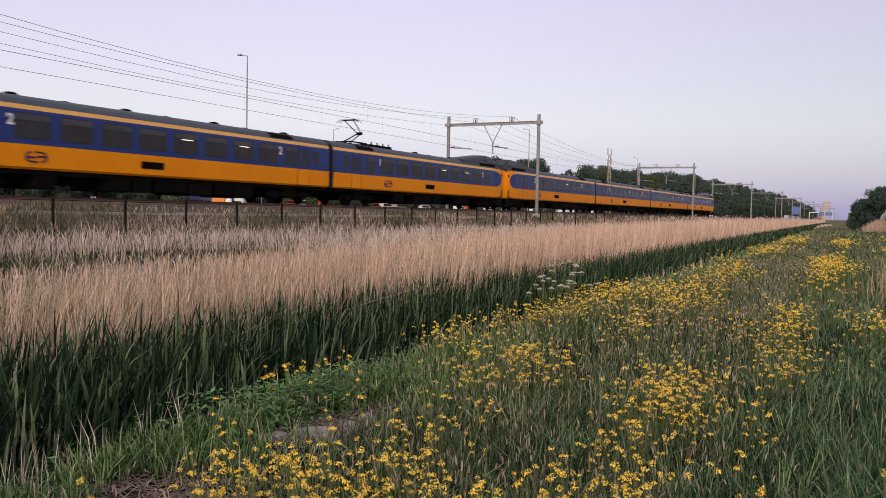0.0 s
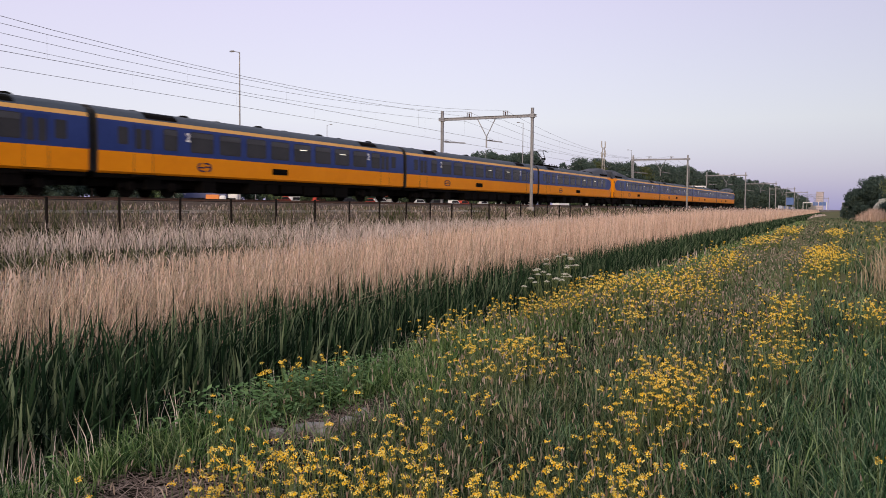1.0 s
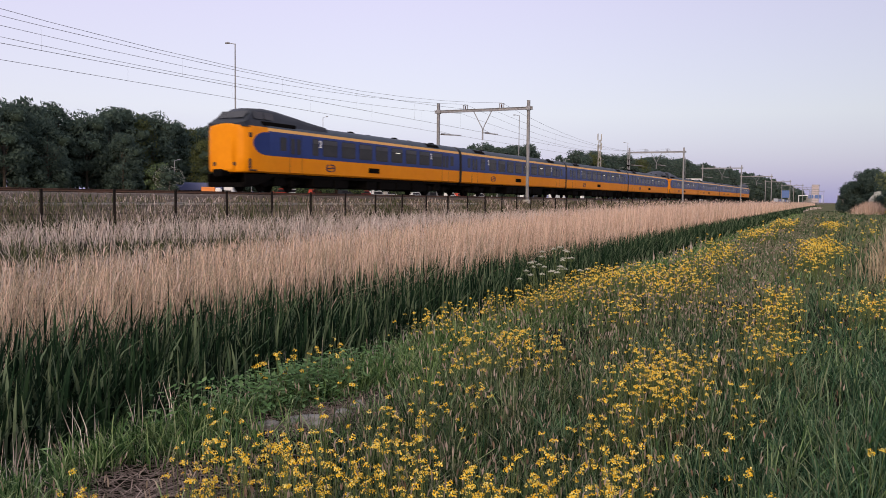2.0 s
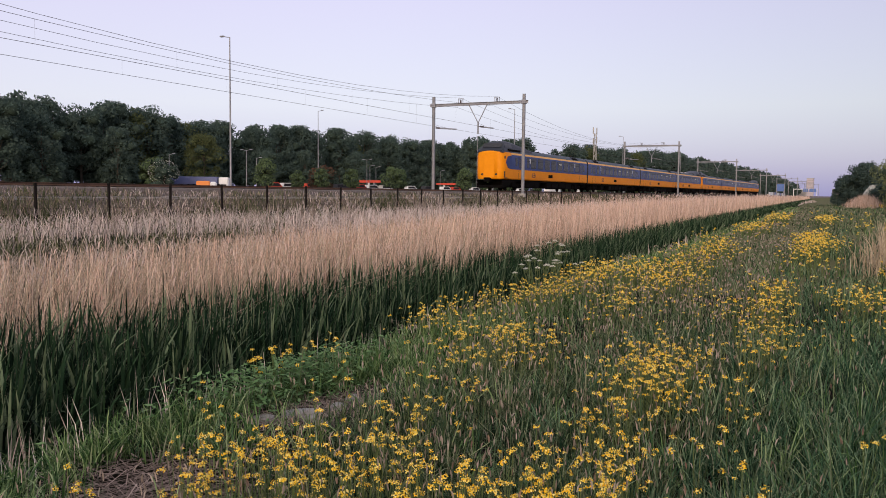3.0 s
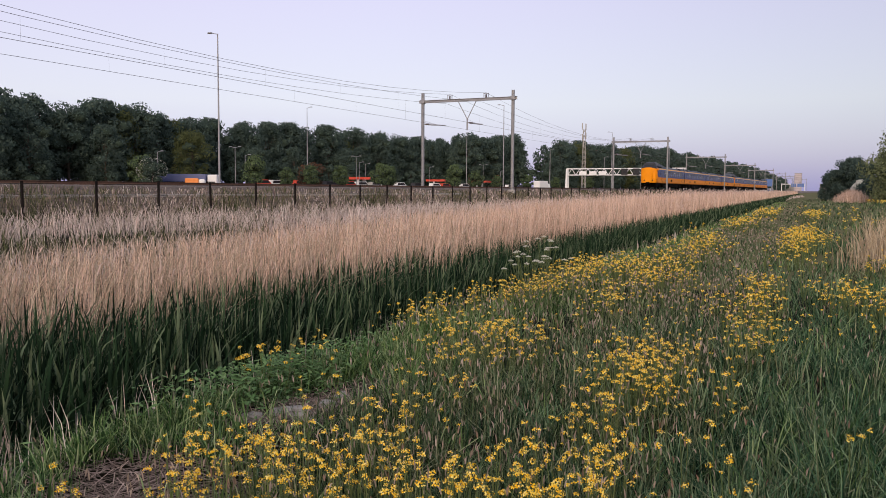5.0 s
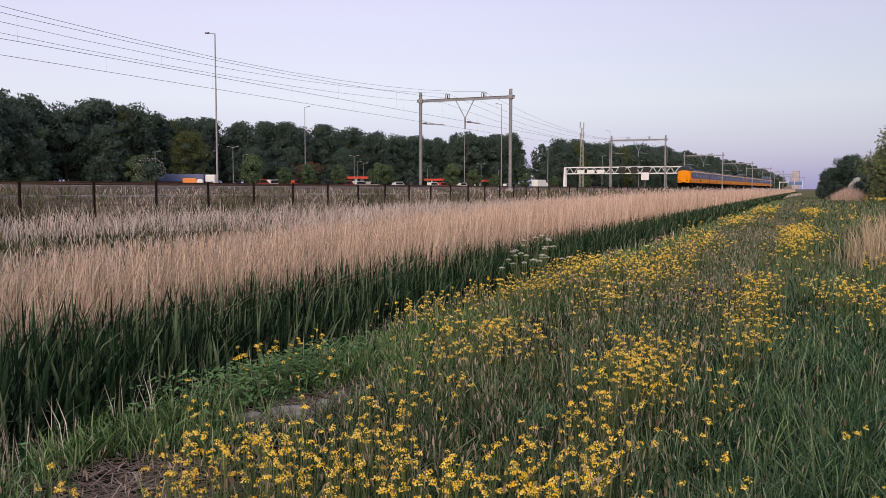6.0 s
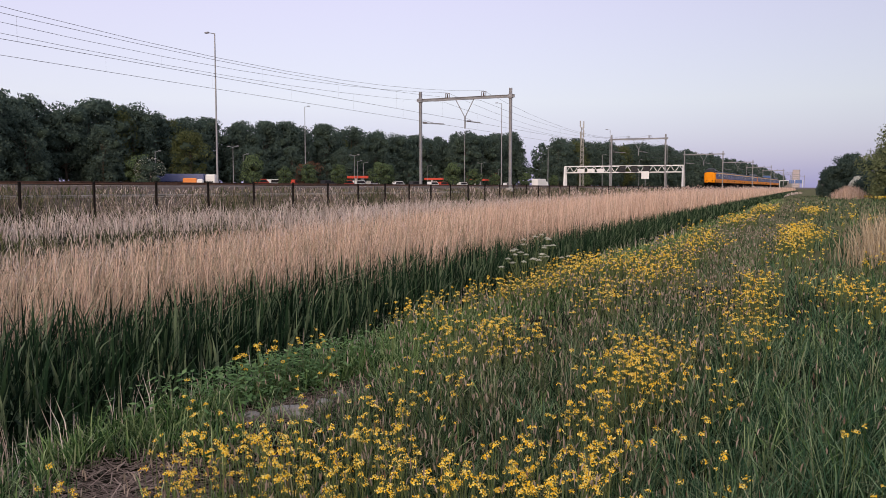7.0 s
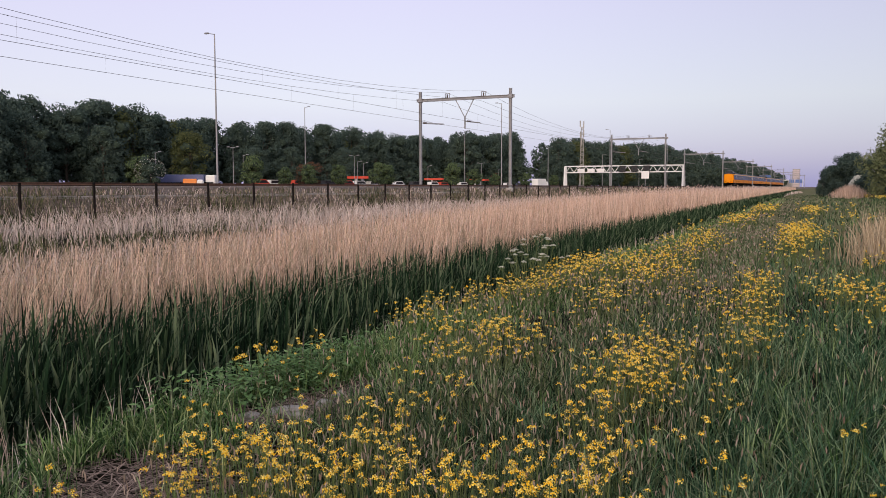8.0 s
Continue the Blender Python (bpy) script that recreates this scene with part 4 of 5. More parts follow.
def build_service_area():
    vehicle("articulated_lorry", "lorry with a long navy tarpaulin trailer", "lorry", pose(-124, 133, FAR_Z, 0, 0, 32), 16, 2.6,
            [("trailer", -7.5, 4.5, 0.9, 2.6, M_NAVY, 0.06), ("chassis", -7.3, 6.4, 0.6, 1.1, M_UNDER, 0.03), ("cab", 4.8, 6.8, 0.6, 2.5, M_WHITE, 0.2)], [(-5, .5), (-3.7, .5), (4.0, .5), (5.9, .5)])
    vehicle("delivery_van", "orange delivery van beside the lorry", "van", pose(-117.2, 128.6, FAR_Z, 0, 0, 40), 6, 2.2,
            [("body", -1.9, 0.7, 0.4, 1.65, M_ORANGE, 0.15), ("cab", 0.7, 2.0, 0.4, 1.5, M_WHITE, 0.3)], [(-1.4, .36), (1.4, .36)])
    first = {}
    spots = [(-117, 150, "r"), (-117.5, 156, "w"), (-116, 163, "r"), (-118, 170, "w"), (-117, 177, "g"), (-116, 184, "r"), (-117, 192, "w"), (-117, 199, "w"), (-118, 215, "w"),
             (-116, 222, "g"), (-117, 236, "w"), (-117, 243, "r"), (-116, 256, "w"), (-117, 300, "w"), (-118, 318, "g")]
    for x, y, k in spots:
        m = pose(x, y, FAR_Z - 0.35, 0, 0, 75)
        if k not in first:
            mat, word = {"r": (M_RED, "red"), "w": (M_WHITE, "white"), "g": (M_DARKGREY, "dark grey")}[k]
            c = thing("parked_van", word + " passenger van parked in the service area", "van", m, "parked vans")
            bm = bmesh.new()
            loft(bm, [[(px, yy, pz) for px, pz in ((-2.4, .3), (-2.4, 1.15), (-1.2, 1.2), (1.4, 1.15), (2.4, .95), (2.4, .3))] for yy in (-.88, .88)])
            bmesh.ops.recalc_face_normals(bm, faces=bm.faces)
            part("body", bm, mat, c)
            bm = bmesh.new()
            loft(bm, [[(px, yy * k2, pz) for px, pz in ((-2.35, 1.17), (-2.2, 2.0), (.6, 2.05), (1.6, 1.14))] for yy, k2 in ((-.8, 1), (.8, 1))])
            bmesh.ops.recalc_face_normals(bm, faces=bm.faces)
            cb = part("cabin", bm, mat, c)
            bm = bmesh.new()
            for s in (-1, 1):
                loft(bm, [[(px, s * yy, pz) for px, pz in ((-2.1, 1.25), (-2.0, 1.85), (.5, 1.9), (1.25, 1.25))] for yy in (.78, .815)])
            bmesh.ops.recalc_face_normals(bm, faces=bm.faces)
            part("side_window", bm, M_GLASS, cb)
            for wx in (-1.35, 1.4):
                for s in (-1, 1):
                    bm = bmesh.new()
                    tube(bm, (wx, s * .68, .32), (wx, s * .9, .32), .32, sides=14)
                    part("wheel", bm, M_RUBBER, c)
            first[k] = c
        else:
            copy_thing(first[k], m)
    for x, y, w in ((-120, 196, 4), (-122, 250, 12), (-122, 282, 6)):
        s = thing("fuel_station_canopy", "white fuel station canopy with a red edge", "fuel station", pose(x, y, FAR_Z))
        bm = bmesh.new()
        box(bm, -2.5, 4, -w / 2, w / 2, 2.5, 2.75, 0.05)
        part("roof", bm, M_WHITE, s)
        bm = bmesh.new()
        box(bm, 4.003, 4.12, -w / 2, w / 2, 2.3, 2.95)
        box(bm, -2.5, 4.12, -w / 2 - 0.12, -w / 2 - 0.003, 2.3, 2.95)
        part("fascia", bm, M_RED, s, "red canopy edge")
        for dy in (-w / 2 + 0.6, w / 2 - 0.6):
            bm = bmesh.new()
            box(bm, -0.2, 0.2, dy - 0.2, dy + 0.2, -0.1, 2.5)
            part("column", bm, M_WHITE, s)
    v = vehicle("white_van", "white box van on the motorway verge", "van", pose(-84, 242, float(ground_z(-84, 242)), 0, 0, 80), 6, 2.2,
                [("body", -3.4, 1.6, 0.6, 3.1, M_WHITE, 0.12), ("cab", 1.6, 3.2, 0.6, 2.3, M_WHITE, 0.3)], [(-2, .36), (2, .36)])


build_service_area()


# ---- distance: town buildings, blue sound wall, hazy horizon ----
def build_distance():
    sw = thing("sound_wall", "long blue and white sound wall beside the distant motorway", "sound wall")
    for i in range(12):
        bm = bmesh.new()
        box(bm, -60 - i * 1.5, -59.6 - i * 1.5, 640 + i * 30, 668 + i * 30, 0.4, 4.6)
        part("panel", bm, (M_WHITE, M_CONCRETE, M_SIGNBLUE, M_CONCRETE)[i % 4], sw)
    for x, y, w, h, mat in ((-84, 1630, 11, 33, M_PINKISH), (-104, 1700, 30, 10, M_CONCRETE), (-120, 1750, 40, 15, M_CONCRETE), (-40, 1600, 14, 14, M_DARKGREY)):
        b = thing("office_building", "pale distant office block with window bands", "building", pose(x, y, 0))
        bm = bmesh.new()
        box(bm, -w / 2, w / 2, 0, 20, 0, h)
        part("wall", bm, mat, b)
        bm = bmesh.new()
        box(bm, -w / 2 - 0.5, w / 2 + 0.5, -0.5, 20.5, h, h + 1.2)
        part("roof", bm, M_CONCRETE, b)
        for k in range(int(h // 4)):
            for q in range(4):
                bm = bmesh.new()
                x0 = -w / 2 + 0.8 + q * (w - 1.6) / 4
                box(bm, x0, x0 + (w - 1.6) / 4 - 0.4, -0.12, 0.0, 1.5 + k * 4, 3.0 + k * 4)
                part("window", bm, M_CONCRETE, b)
    g = thing("direction_sign_gantry", "wide blue direction signs over the distant motorway", "road sign", pose(-42.7, 758, ROAD_Z))
    for x0, x1 in ((-1.5, 2.4), (3.2, 8.5)):
        bm = bmesh.new()
        box(bm, x0, x1, -0.1, 0.1, 4.6, 7.4, 0.05)
        part("board", bm, M_SIGNBLUE, g)
    for x in (-8.9, 8.9):
        bm = bmesh.new()
        tube(bm, (x, 0.4, -0.2), (x, 0.4, 7.4), 0.25)
        part("post", bm, M_WHITE, g)
    bm = bmesh.new()
    box(bm, -9, 9, 0.2, 0.6, 6.6, 7.2)
    part("beam", bm, M_WHITE, g)
    s = thing("direction_sign", "blue motorway direction sign on a gantry", "road sign", pose(-44.6, 545, ROAD_Z))
    bm = bmesh.new()
    box(bm, -2.2, 2.2, -0.1, 0.1, 3.8, 8.2, 0.05)
    part("board", bm, M_SIGNBLUE, s)
    for x in (-1.8, 1.8):
        bm = bmesh.new()
        tube(bm, (x, 0.3, -0.2), (x, 0.3, 8.0), 0.2)
        part("post", bm, M_GALV, s)


build_distance()


# ---- trees ----
def head_arrays(c, size, rng, petals, petal=0.40):
    """Flower heads: a loose dome of small petal clusters, each a bent quad."""
    n = len(c)
    d = rng.normal(size=(n, petals, 3))
    d[..., 2] = np.abs(d[..., 2]) + 0.1
    d /= np.linalg.norm(d, axis=2)[..., None]
    p = c[:, None, :] + d * (size[:, None, None] * rng.uniform(0.6, 1.25, (n, petals, 1)))
    nrm = d + rng.normal(size=d.shape) * 0.5
    u = np.cross(nrm, rng.normal(size=d.shape))
    u /= np.linalg.norm(u, axis=2)[..., None]
    w = np.cross(nrm, u)
    w /= np.linalg.norm(w, axis=2)[..., None]
    k = (size * petal)[:, None, None] * rng.uniform(0.7, 1.2, (n, petals, 1))
    v = np.stack([p - u * k, p - w * k * 0.8, p + u * k, p + w * k * 0.8], 2).reshape(-1, 3)
    m = n * petals
    return v, np.arange(m * 4), np.full(m, 4)


def tree(name, label, category, seed, height, spread, leaf, clumps, leaves, mat, base=0.18, group="", lone=False, core=15, fill=0.74):
    """Tapered trunk with limbs, and a crown of many leaf tufts gathered in uneven clumps."""
    rng = np.random.default_rng(seed)
    t = thing(name, label, category, group=group)
    bm = bmesh.new()
    lean = rng.uniform(-0.3, 0.3, 2)
    rings = []
    for k in range(6):
        f = k / 5
        r = height * 0.018 * (1 - 0.8 * f) + 0.02
        rings.append([(lean[0] * f + r * math.cos(a), lean[1] * f + r * math.sin(a), f * height * 0.8 - 0.1) for a in np.linspace(0, 2 * math.pi, 8)[:-1]])
    loft(bm, rings)
    part("trunk", bm, M_BARK, t)
    cen = []
    bm = bmesh.new()
    for i in range(clumps):
        f = rng.uniform(base, 1.0) ** (1.15 if lone else 0.85)
        rad = spread * (math.sin(math.pi * min(1.0, (f - base) / (1.02 - base) * 0.85 + 0.13)) ** 0.6)
        a = rng.uniform(0, 2 * math.pi)
        q = rad * (rng.uniform(0.2, 1.15) if lone else rng.uniform(0.3, 0.95))
        c = np.array([q * math.cos(a), q * math.sin(a), height * f * 0.93])
        cen.append(c)
        if i % 3 == 0:
            tube(bm, (0, 0, c[2] * 0.6), tuple(c), height * 0.006 + 0.01, 0.015, 5)
    part("limb", bm, M_BARK, t)
    cen = np.array(cen)
    size = spread * (0.28 if lone else 0.36) * rng.uniform(0.6, 1.2, clumps)
    pick = rng.integers(0, clumps, leaves)
    d = rng.normal(size=(leaves, 3))
    d[:, 2] += 0.25
    d /= np.linalg.norm(d, axis=1)[:, None]
    pos = cen[pick] + d * (size[pick] * rng.uniform(0.5 if lone else 0.66, 1.2 if lone else 1.16, leaves))[:, None] * np.array([1, 1, 0.8])
    pos[:, 2] = np.clip(pos[:, 2], height * base * 0.35, None)
    nrm = d + rng.normal(size=(leaves, 3)) * 0.5
    nrm /= np.linalg.norm(nrm, axis=1)[:, None]
    u = np.cross(nrm, rng.normal(size=(leaves, 3)))
    u /= np.linalg.norm(u, axis=1)[:, None]
    w = np.cross(nrm, u)
    sz = (leaf * rng.uniform(0.6, 1.4, leaves))[:, None]
    v = np.stack([pos - u * sz, pos + w * sz * 0.9, pos + u * sz * 1.1 - w * sz * 0.3], 1).reshape(-1, 3)
    me = raw_mesh("crown", v, np.arange(leaves * 3), np.full(leaves, 3), mat)
    # lumpy dark blobs added to close the crown, coloured as its inner shade
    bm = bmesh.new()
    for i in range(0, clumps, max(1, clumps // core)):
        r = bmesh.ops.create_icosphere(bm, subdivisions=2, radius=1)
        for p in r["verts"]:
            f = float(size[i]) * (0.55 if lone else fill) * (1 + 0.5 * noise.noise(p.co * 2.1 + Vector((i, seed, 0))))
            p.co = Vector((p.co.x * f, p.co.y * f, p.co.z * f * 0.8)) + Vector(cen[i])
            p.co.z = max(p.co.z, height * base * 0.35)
    smooth(part("inner_foliage", bm, M_CROWN_SHADE, t), 180)
    ob = new("crown", me)
    ob.parent = t
    return t


def build_trees():
    rng = np.random.default_rng(21)
    label = "tall dense deciduous tree in a dark woodland edge"
    kinds = [tree("woodland_tree", label, "tree", 100 + i, 21.0, 6.8, 0.36, 60, 6200, M_LEAF_HAZED, 0.04, "woodland trees") for i in range(4)]
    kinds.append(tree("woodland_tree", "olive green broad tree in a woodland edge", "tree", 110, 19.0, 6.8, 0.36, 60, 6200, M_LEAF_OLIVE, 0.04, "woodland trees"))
    kinds.append(tree("woodland_tree", label, "tree", 120, 21.0, 7.2, 0.58, 48, 2600, M_LEAF_HAZED, 0.04, "woodland trees", core=8))
    used = [False] * len(kinds)

    def put(i, x, y, s):
        m = pose(x, y, FAR_Z, 0, 0, rng.uniform(0, 360)) @ Matrix.Scale(s, 4)
        if not used[i]:
            used[i] = True
            kinds[i].matrix_basis = m
        else:
            c = copy_thing(kinds[i], pose(0, 0, 0))
            c.matrix_basis = m

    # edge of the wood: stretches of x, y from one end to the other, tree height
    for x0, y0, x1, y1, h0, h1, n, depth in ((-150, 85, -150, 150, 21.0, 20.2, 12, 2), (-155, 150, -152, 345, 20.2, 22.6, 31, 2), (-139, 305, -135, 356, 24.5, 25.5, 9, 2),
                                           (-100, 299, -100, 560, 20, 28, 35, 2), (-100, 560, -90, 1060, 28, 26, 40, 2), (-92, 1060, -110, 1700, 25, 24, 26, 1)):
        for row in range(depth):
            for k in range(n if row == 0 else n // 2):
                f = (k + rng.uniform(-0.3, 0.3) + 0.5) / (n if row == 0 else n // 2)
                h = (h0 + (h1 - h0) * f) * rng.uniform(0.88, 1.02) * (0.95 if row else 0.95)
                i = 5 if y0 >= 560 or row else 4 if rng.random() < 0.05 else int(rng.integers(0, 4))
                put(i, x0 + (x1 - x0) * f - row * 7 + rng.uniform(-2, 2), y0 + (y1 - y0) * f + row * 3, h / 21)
    # young trees and shrubs of the car park
    sh = tree("young_tree", "small round leafy tree in the car park", "tree", 140, 6.0, 2.6, 0.2, 26, 3000, M_LEAF_YOUNG, 0.12, "car park trees")
    spots = ((-125.7, 123.5, 1.0), (-106, 133, 1.0), (-109.7, 170, 0.85), (-107.8, 185.6, 1.0), (-109, 192, 0.95), (-106.7, 227.4, 1.15), (-104.6, 239, 0.9), (-100.7, 274.6, 0.8), (-112, 152, 0.7), (-110, 158, 0.8), (-103, 252, 0.7), (-86, 300, 0.7), (-84, 255, 0.6))
    for i, (x, y, s) in enumerate(spots):
        m = pose(x, y, FAR_Z, 0, 0, rng.uniform(0, 360)) @ Matrix.Scale(s, 4)
        if i == 0:
            sh.matrix_basis = m
        else:
            copy_thing(sh, pose(0, 0, 0)).matrix_basis = m
    may = tree("flowering_shrub", "round shrub with pale blossom beside the lorry", "shrub", 141, 5.6, 2.7, 0.12, 22, 3200, M_LEAF_HAZED, 0.05)
    may.matrix_basis = pose(-121.5, 121.5, FAR_Z, 0, 0, 40)
    tips = np.random.default_rng(9).normal(size=(420, 3))
    tips = tips / np.linalg.norm(tips, axis=1)[:, None] * np.array([2.9, 2.9, 2.4]) + np.array([0, 0, 3.1])
    bl = new("blossom", raw_mesh("blossom", *head_arrays(tips, np.full(420, 0.11), np.random.default_rng(8), 3), M_UMBEL))
    bl.parent = may
    bl["label"] = "sprays of pale blossom"
    for k, (x, y, s) in enumerate(((-113, 160, 0.9), (-116, 168, 1.05), (-107, 262, 0.8))):
        if k == 0:
            rus = tree("russet_shrub", "small russet leaved tree in the car park", "tree", 142, 6.0, 2.4, 0.15, 20, 2600, M_RUSSET, 0.05, "russet trees")
            rus.matrix_basis = pose(x, y, FAR_Z) @ Matrix.Scale(s, 4)
        else:
            copy_thing(rus, pose(0, 0, 0)).matrix_basis = pose(x, y, FAR_Z, 0, 0, k * 70) @ Matrix.Scale(s, 4)
    # lower trees standing forward of the wood
    for k, (x, y, s) in enumerate(((-141, 128, 0.62), (-141, 154, 0.70), (-143, 102, 0.8), (-144, 112, 0.72), (-146, 92, 0.86), (-141, 178, 0.5), (-142, 196, 0.55), (-143, 225, 0.6))):
        put((1, 4, 0, 2, 3, 0, 1, 3)[k], x, y, s)
    # undergrowth at the foot of the wood
    low = tree("undergrowth_shrub", "dark leafy shrub at the foot of the wood", "shrub", 143, 6.0, 2.8, 0.26, 22, 1900, M_LEAF_HAZED, 0.02, "woodland undergrowth")
    low.matrix_basis = pose(-147, 88, FAR_Z)
    for k in range(26):
        f = (k + rng.uniform(0.2, 0.8)) / 26
        copy_thing(low, pose(0, 0, 0)).matrix_basis = pose(-147 + rng.uniform(-1.5, 1.5), 90 + 230 * f, FAR_Z, 0, 0, rng.uniform(0, 360)) @ Matrix.Scale(rng.uniform(0.9, 1.35), 4)
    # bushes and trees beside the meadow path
    for nm, lab, seed, x, y, h, sp, mat in (("bush", "dark dense bush beside the meadow path", 151, 0.2, 157, 7.3, 3.2, M_LEAF_HAZED), ("bush", "dark rounded bush beside the meadow path", 152, -2.3, 158, 5.2, 2.3, M_LEAF_HAZED),
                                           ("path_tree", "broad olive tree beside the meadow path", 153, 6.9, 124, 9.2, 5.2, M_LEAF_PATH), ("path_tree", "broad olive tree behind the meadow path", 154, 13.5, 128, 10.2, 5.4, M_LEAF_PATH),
                                           ("bush", "low dark bush beside the path", 155, 3.6, 140, 3.6, 2.4, M_LEAF_HAZED), ("flowering_bush", "low bush with pale blossom beside the path", 156, 1.6, 146, 3.3, 1.5, M_UMBEL)):
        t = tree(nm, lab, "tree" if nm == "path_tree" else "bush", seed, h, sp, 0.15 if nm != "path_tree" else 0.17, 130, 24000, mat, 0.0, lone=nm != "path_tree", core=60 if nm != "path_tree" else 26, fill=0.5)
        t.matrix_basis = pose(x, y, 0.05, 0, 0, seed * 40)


build_trees()


# ---- reeds, grass and flowers ----
def fan(n, r0, r1, a0, a1, rng):
    """Places thinning evenly with distance; angles in degrees to the left of +y."""
    r = r0 * (r1 / r0) ** rng.random(n)
    a = np.radians(rng.uniform(a0, a1, n))
    return -r * np.sin(a), r * np.cos(a), r


def strip(n, s0, s1, y0, y1, rng, near=6.0):
    """Places in a belt along the ditch, s metres to its left, thinning with distance."""
    s = rng.uniform(s0, s1, n)
    y = near * np.sinh(np.linspace(np.arcsinh(y0 / near), np.arcsinh(y1 / near), n) + rng.uniform(-0.02, 0.02, n))
    x = (-s - y * math.sin(DELTA)) / math.cos(DELTA)
    return x, y, s, np.hypot(x, y)


def stuff(name, arrays, mat, label, category):
    return tagged(new(name, raw_mesh(name, *arrays, mat)), label, category, kind="stuff")


def build_reeds():
    rng = np.random.default_rng(31)
    # young green reeds in the water
    x, y, s, r = strip(33000, 4.75, 6.7, -4, 420, rng)
    h = rng.uniform(0.65, 1.12, len(x)) * np.interp(s, [4.6, 5.2, 6.7], [0.7, 1.0, 1.05])
    root = np.stack([x, y, np.maximum(ground_z(x, y), -0.5)], 1)
    w = rng.uniform(0.7, 1.3, len(x)) * np.clip(0.022 * np.maximum(1, r / 16), 0.014, 0.25)
    root[:, 2] = np.maximum(root[:, 2], -0.48)
    near = r < 17
    bend = rng.uniform(0.03, 0.6, len(x)) ** 1.3 * h
    k = int(near.sum())
    flop = rng.random(k) < 0.35
    az = np.where(flop, rng.uniform(0, 6.28, k), rng.normal(0.2, 1.4, k))
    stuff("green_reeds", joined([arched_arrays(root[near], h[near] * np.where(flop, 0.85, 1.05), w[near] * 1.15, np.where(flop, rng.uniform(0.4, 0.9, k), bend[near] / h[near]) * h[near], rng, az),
                                 blade_arrays(root[~near], h[~near], w[~near], bend[~near], rng, belly=1.0)]), M_SHADED_REED, "dark green young reeds standing in the ditch, shade in their colour", "reeds")
    # last year's dead reeds
    x, y, s, r = strip(185000, 6.1, 15, -2, 480, rng, near=9.0)
    keep = rng.random(len(x)) < np.interp(s, [6.1, 7.5, 11, 15], [1.0, 0.9, 0.4, 0.12])
    keep &= x > -23.6
    keep &= rng.random(len(x)) < np.interp(y, [5, 12, 30], [0.62, 0.8, 1.0]) * (0.75 + 0.25 * np.sin(s * 2.1 + y * 0.7) * np.sin(y * 1.7 - s))
    x, y, s, r = x[keep], y[keep], s[keep], r[keep]
    gz = ground_z(x, y)
    top = np.interp(y, [4, 7.5, 13.5, 21, 46, 110], [1.0, 1.08, 1.18, 1.34, 1.54, 1.62]) + np.interp(s, [6.1, 6.6, 8, 11, 15], [-0.1, 0.0, -0.14, -0.42, -0.7]) * np.interp(y, [20, 45, 80], [1.0, 0.5, 0.3])
    h = np.maximum(0.4, top - gz) * rng.uniform(0.55, 1.08, len(x)) * (1 + 0.08 * np.sin(y * 0.9 + s))
    root = np.stack([x, y, gz], 1)
    leafy = rng.random(len(x)) < np.interp(y, [10, 40], [0.35, 0.15])
    w = np.where(leafy, 0.009, 0.0062) * np.clip((r / 10) ** 0.8, 1, 40)
    az = rng.normal(0.6, 1.6, len(x))
    bend = np.where(leafy, rng.uniform(0.1, 0.8, len(x)), rng.uniform(0.01, 0.3, len(x))) * h * np.interp(y, [8, 30], [1.2, 0.45])
    stalk = blade_arrays(root, h * np.where(leafy, 0.9, 1.0), w, bend, rng, azimuth=az, belly=1.0)
    old = rng.random(len(x)) < np.interp(y, [6, 12, 30], [0.6, 0.45, 0.06])
    sv = stalk[0].reshape(-1, 5, 3)
    for sel, nm, mt, lab in ((~old, "dead_reeds", M_STRAW, "tall straw coloured dead reeds along the ditch"), (old, "weathered_reeds", M_OLDREED, "grey weathered dead reeds among the straw")):
        k = int(sel.sum())
        stuff(nm, (sv[sel].reshape(-1, 3), (np.arange(k)[:, None] * 5 + np.array([[0, 1, 2, 3, 3, 2, 4]])).ravel(), np.tile([4, 3], k)), mt, lab, "reeds")
    pick = (rng.random(len(x)) < np.interp(y, [8, 25, 60], [0.05, 0.16, 0.25])) & ~leafy
    tips = stalk[0].reshape(-1, 5, 3)[pick, 4]
    n = len(tips)
    ph = rng.uniform(0.08, 0.2, n)
    stuff("reed_plumes", blade_arrays(tips - np.array([0, 0, 0.06]), ph, np.clip(0.012 * np.maximum(1, r[pick] / 26), 0.010, 0.2), ph * 0.6, rng, belly=1.3, azimuth=az[pick]), M_PLUME, "feathery mauve grey plumes on the dead reeds", "reeds")
    x, y, s, r = strip(900, 3.8, 4.5, 0, 30, rng, near=4.0)
    h = rng.uniform(0.2, 0.5, len(x))
    stuff("pale_stubble", blade_arrays(np.stack([x, y, np.maximum(ground_z(x, y), -0.5)], 1), h, np.clip(0.007 * np.maximum(1, r / 8), 0.006, 0.1), rng.uniform(0.02, 0.3, len(x)) * h, rng), M_DRYGRASS, "pale dry stubble at the edge of the ditch", "grass")
    # dead reeds and tall straw beside the path
    for nm, cx, cy, rx, ry, n, hh, ww, lab in (("straw_clump", 0.66, 19.6, 0.66, 1.5, 520, 1.15, 0.013, "clump of tall dry straw grass in the meadow"), ("far_reeds", 0.4, 138, 1.9, 9, 3600, 1.9, 0.03, "patch of dead reeds beside the meadow path")):
        x, y = rng.normal(cx, rx * 0.5, n), rng.normal(cy, ry * 0.5, n)
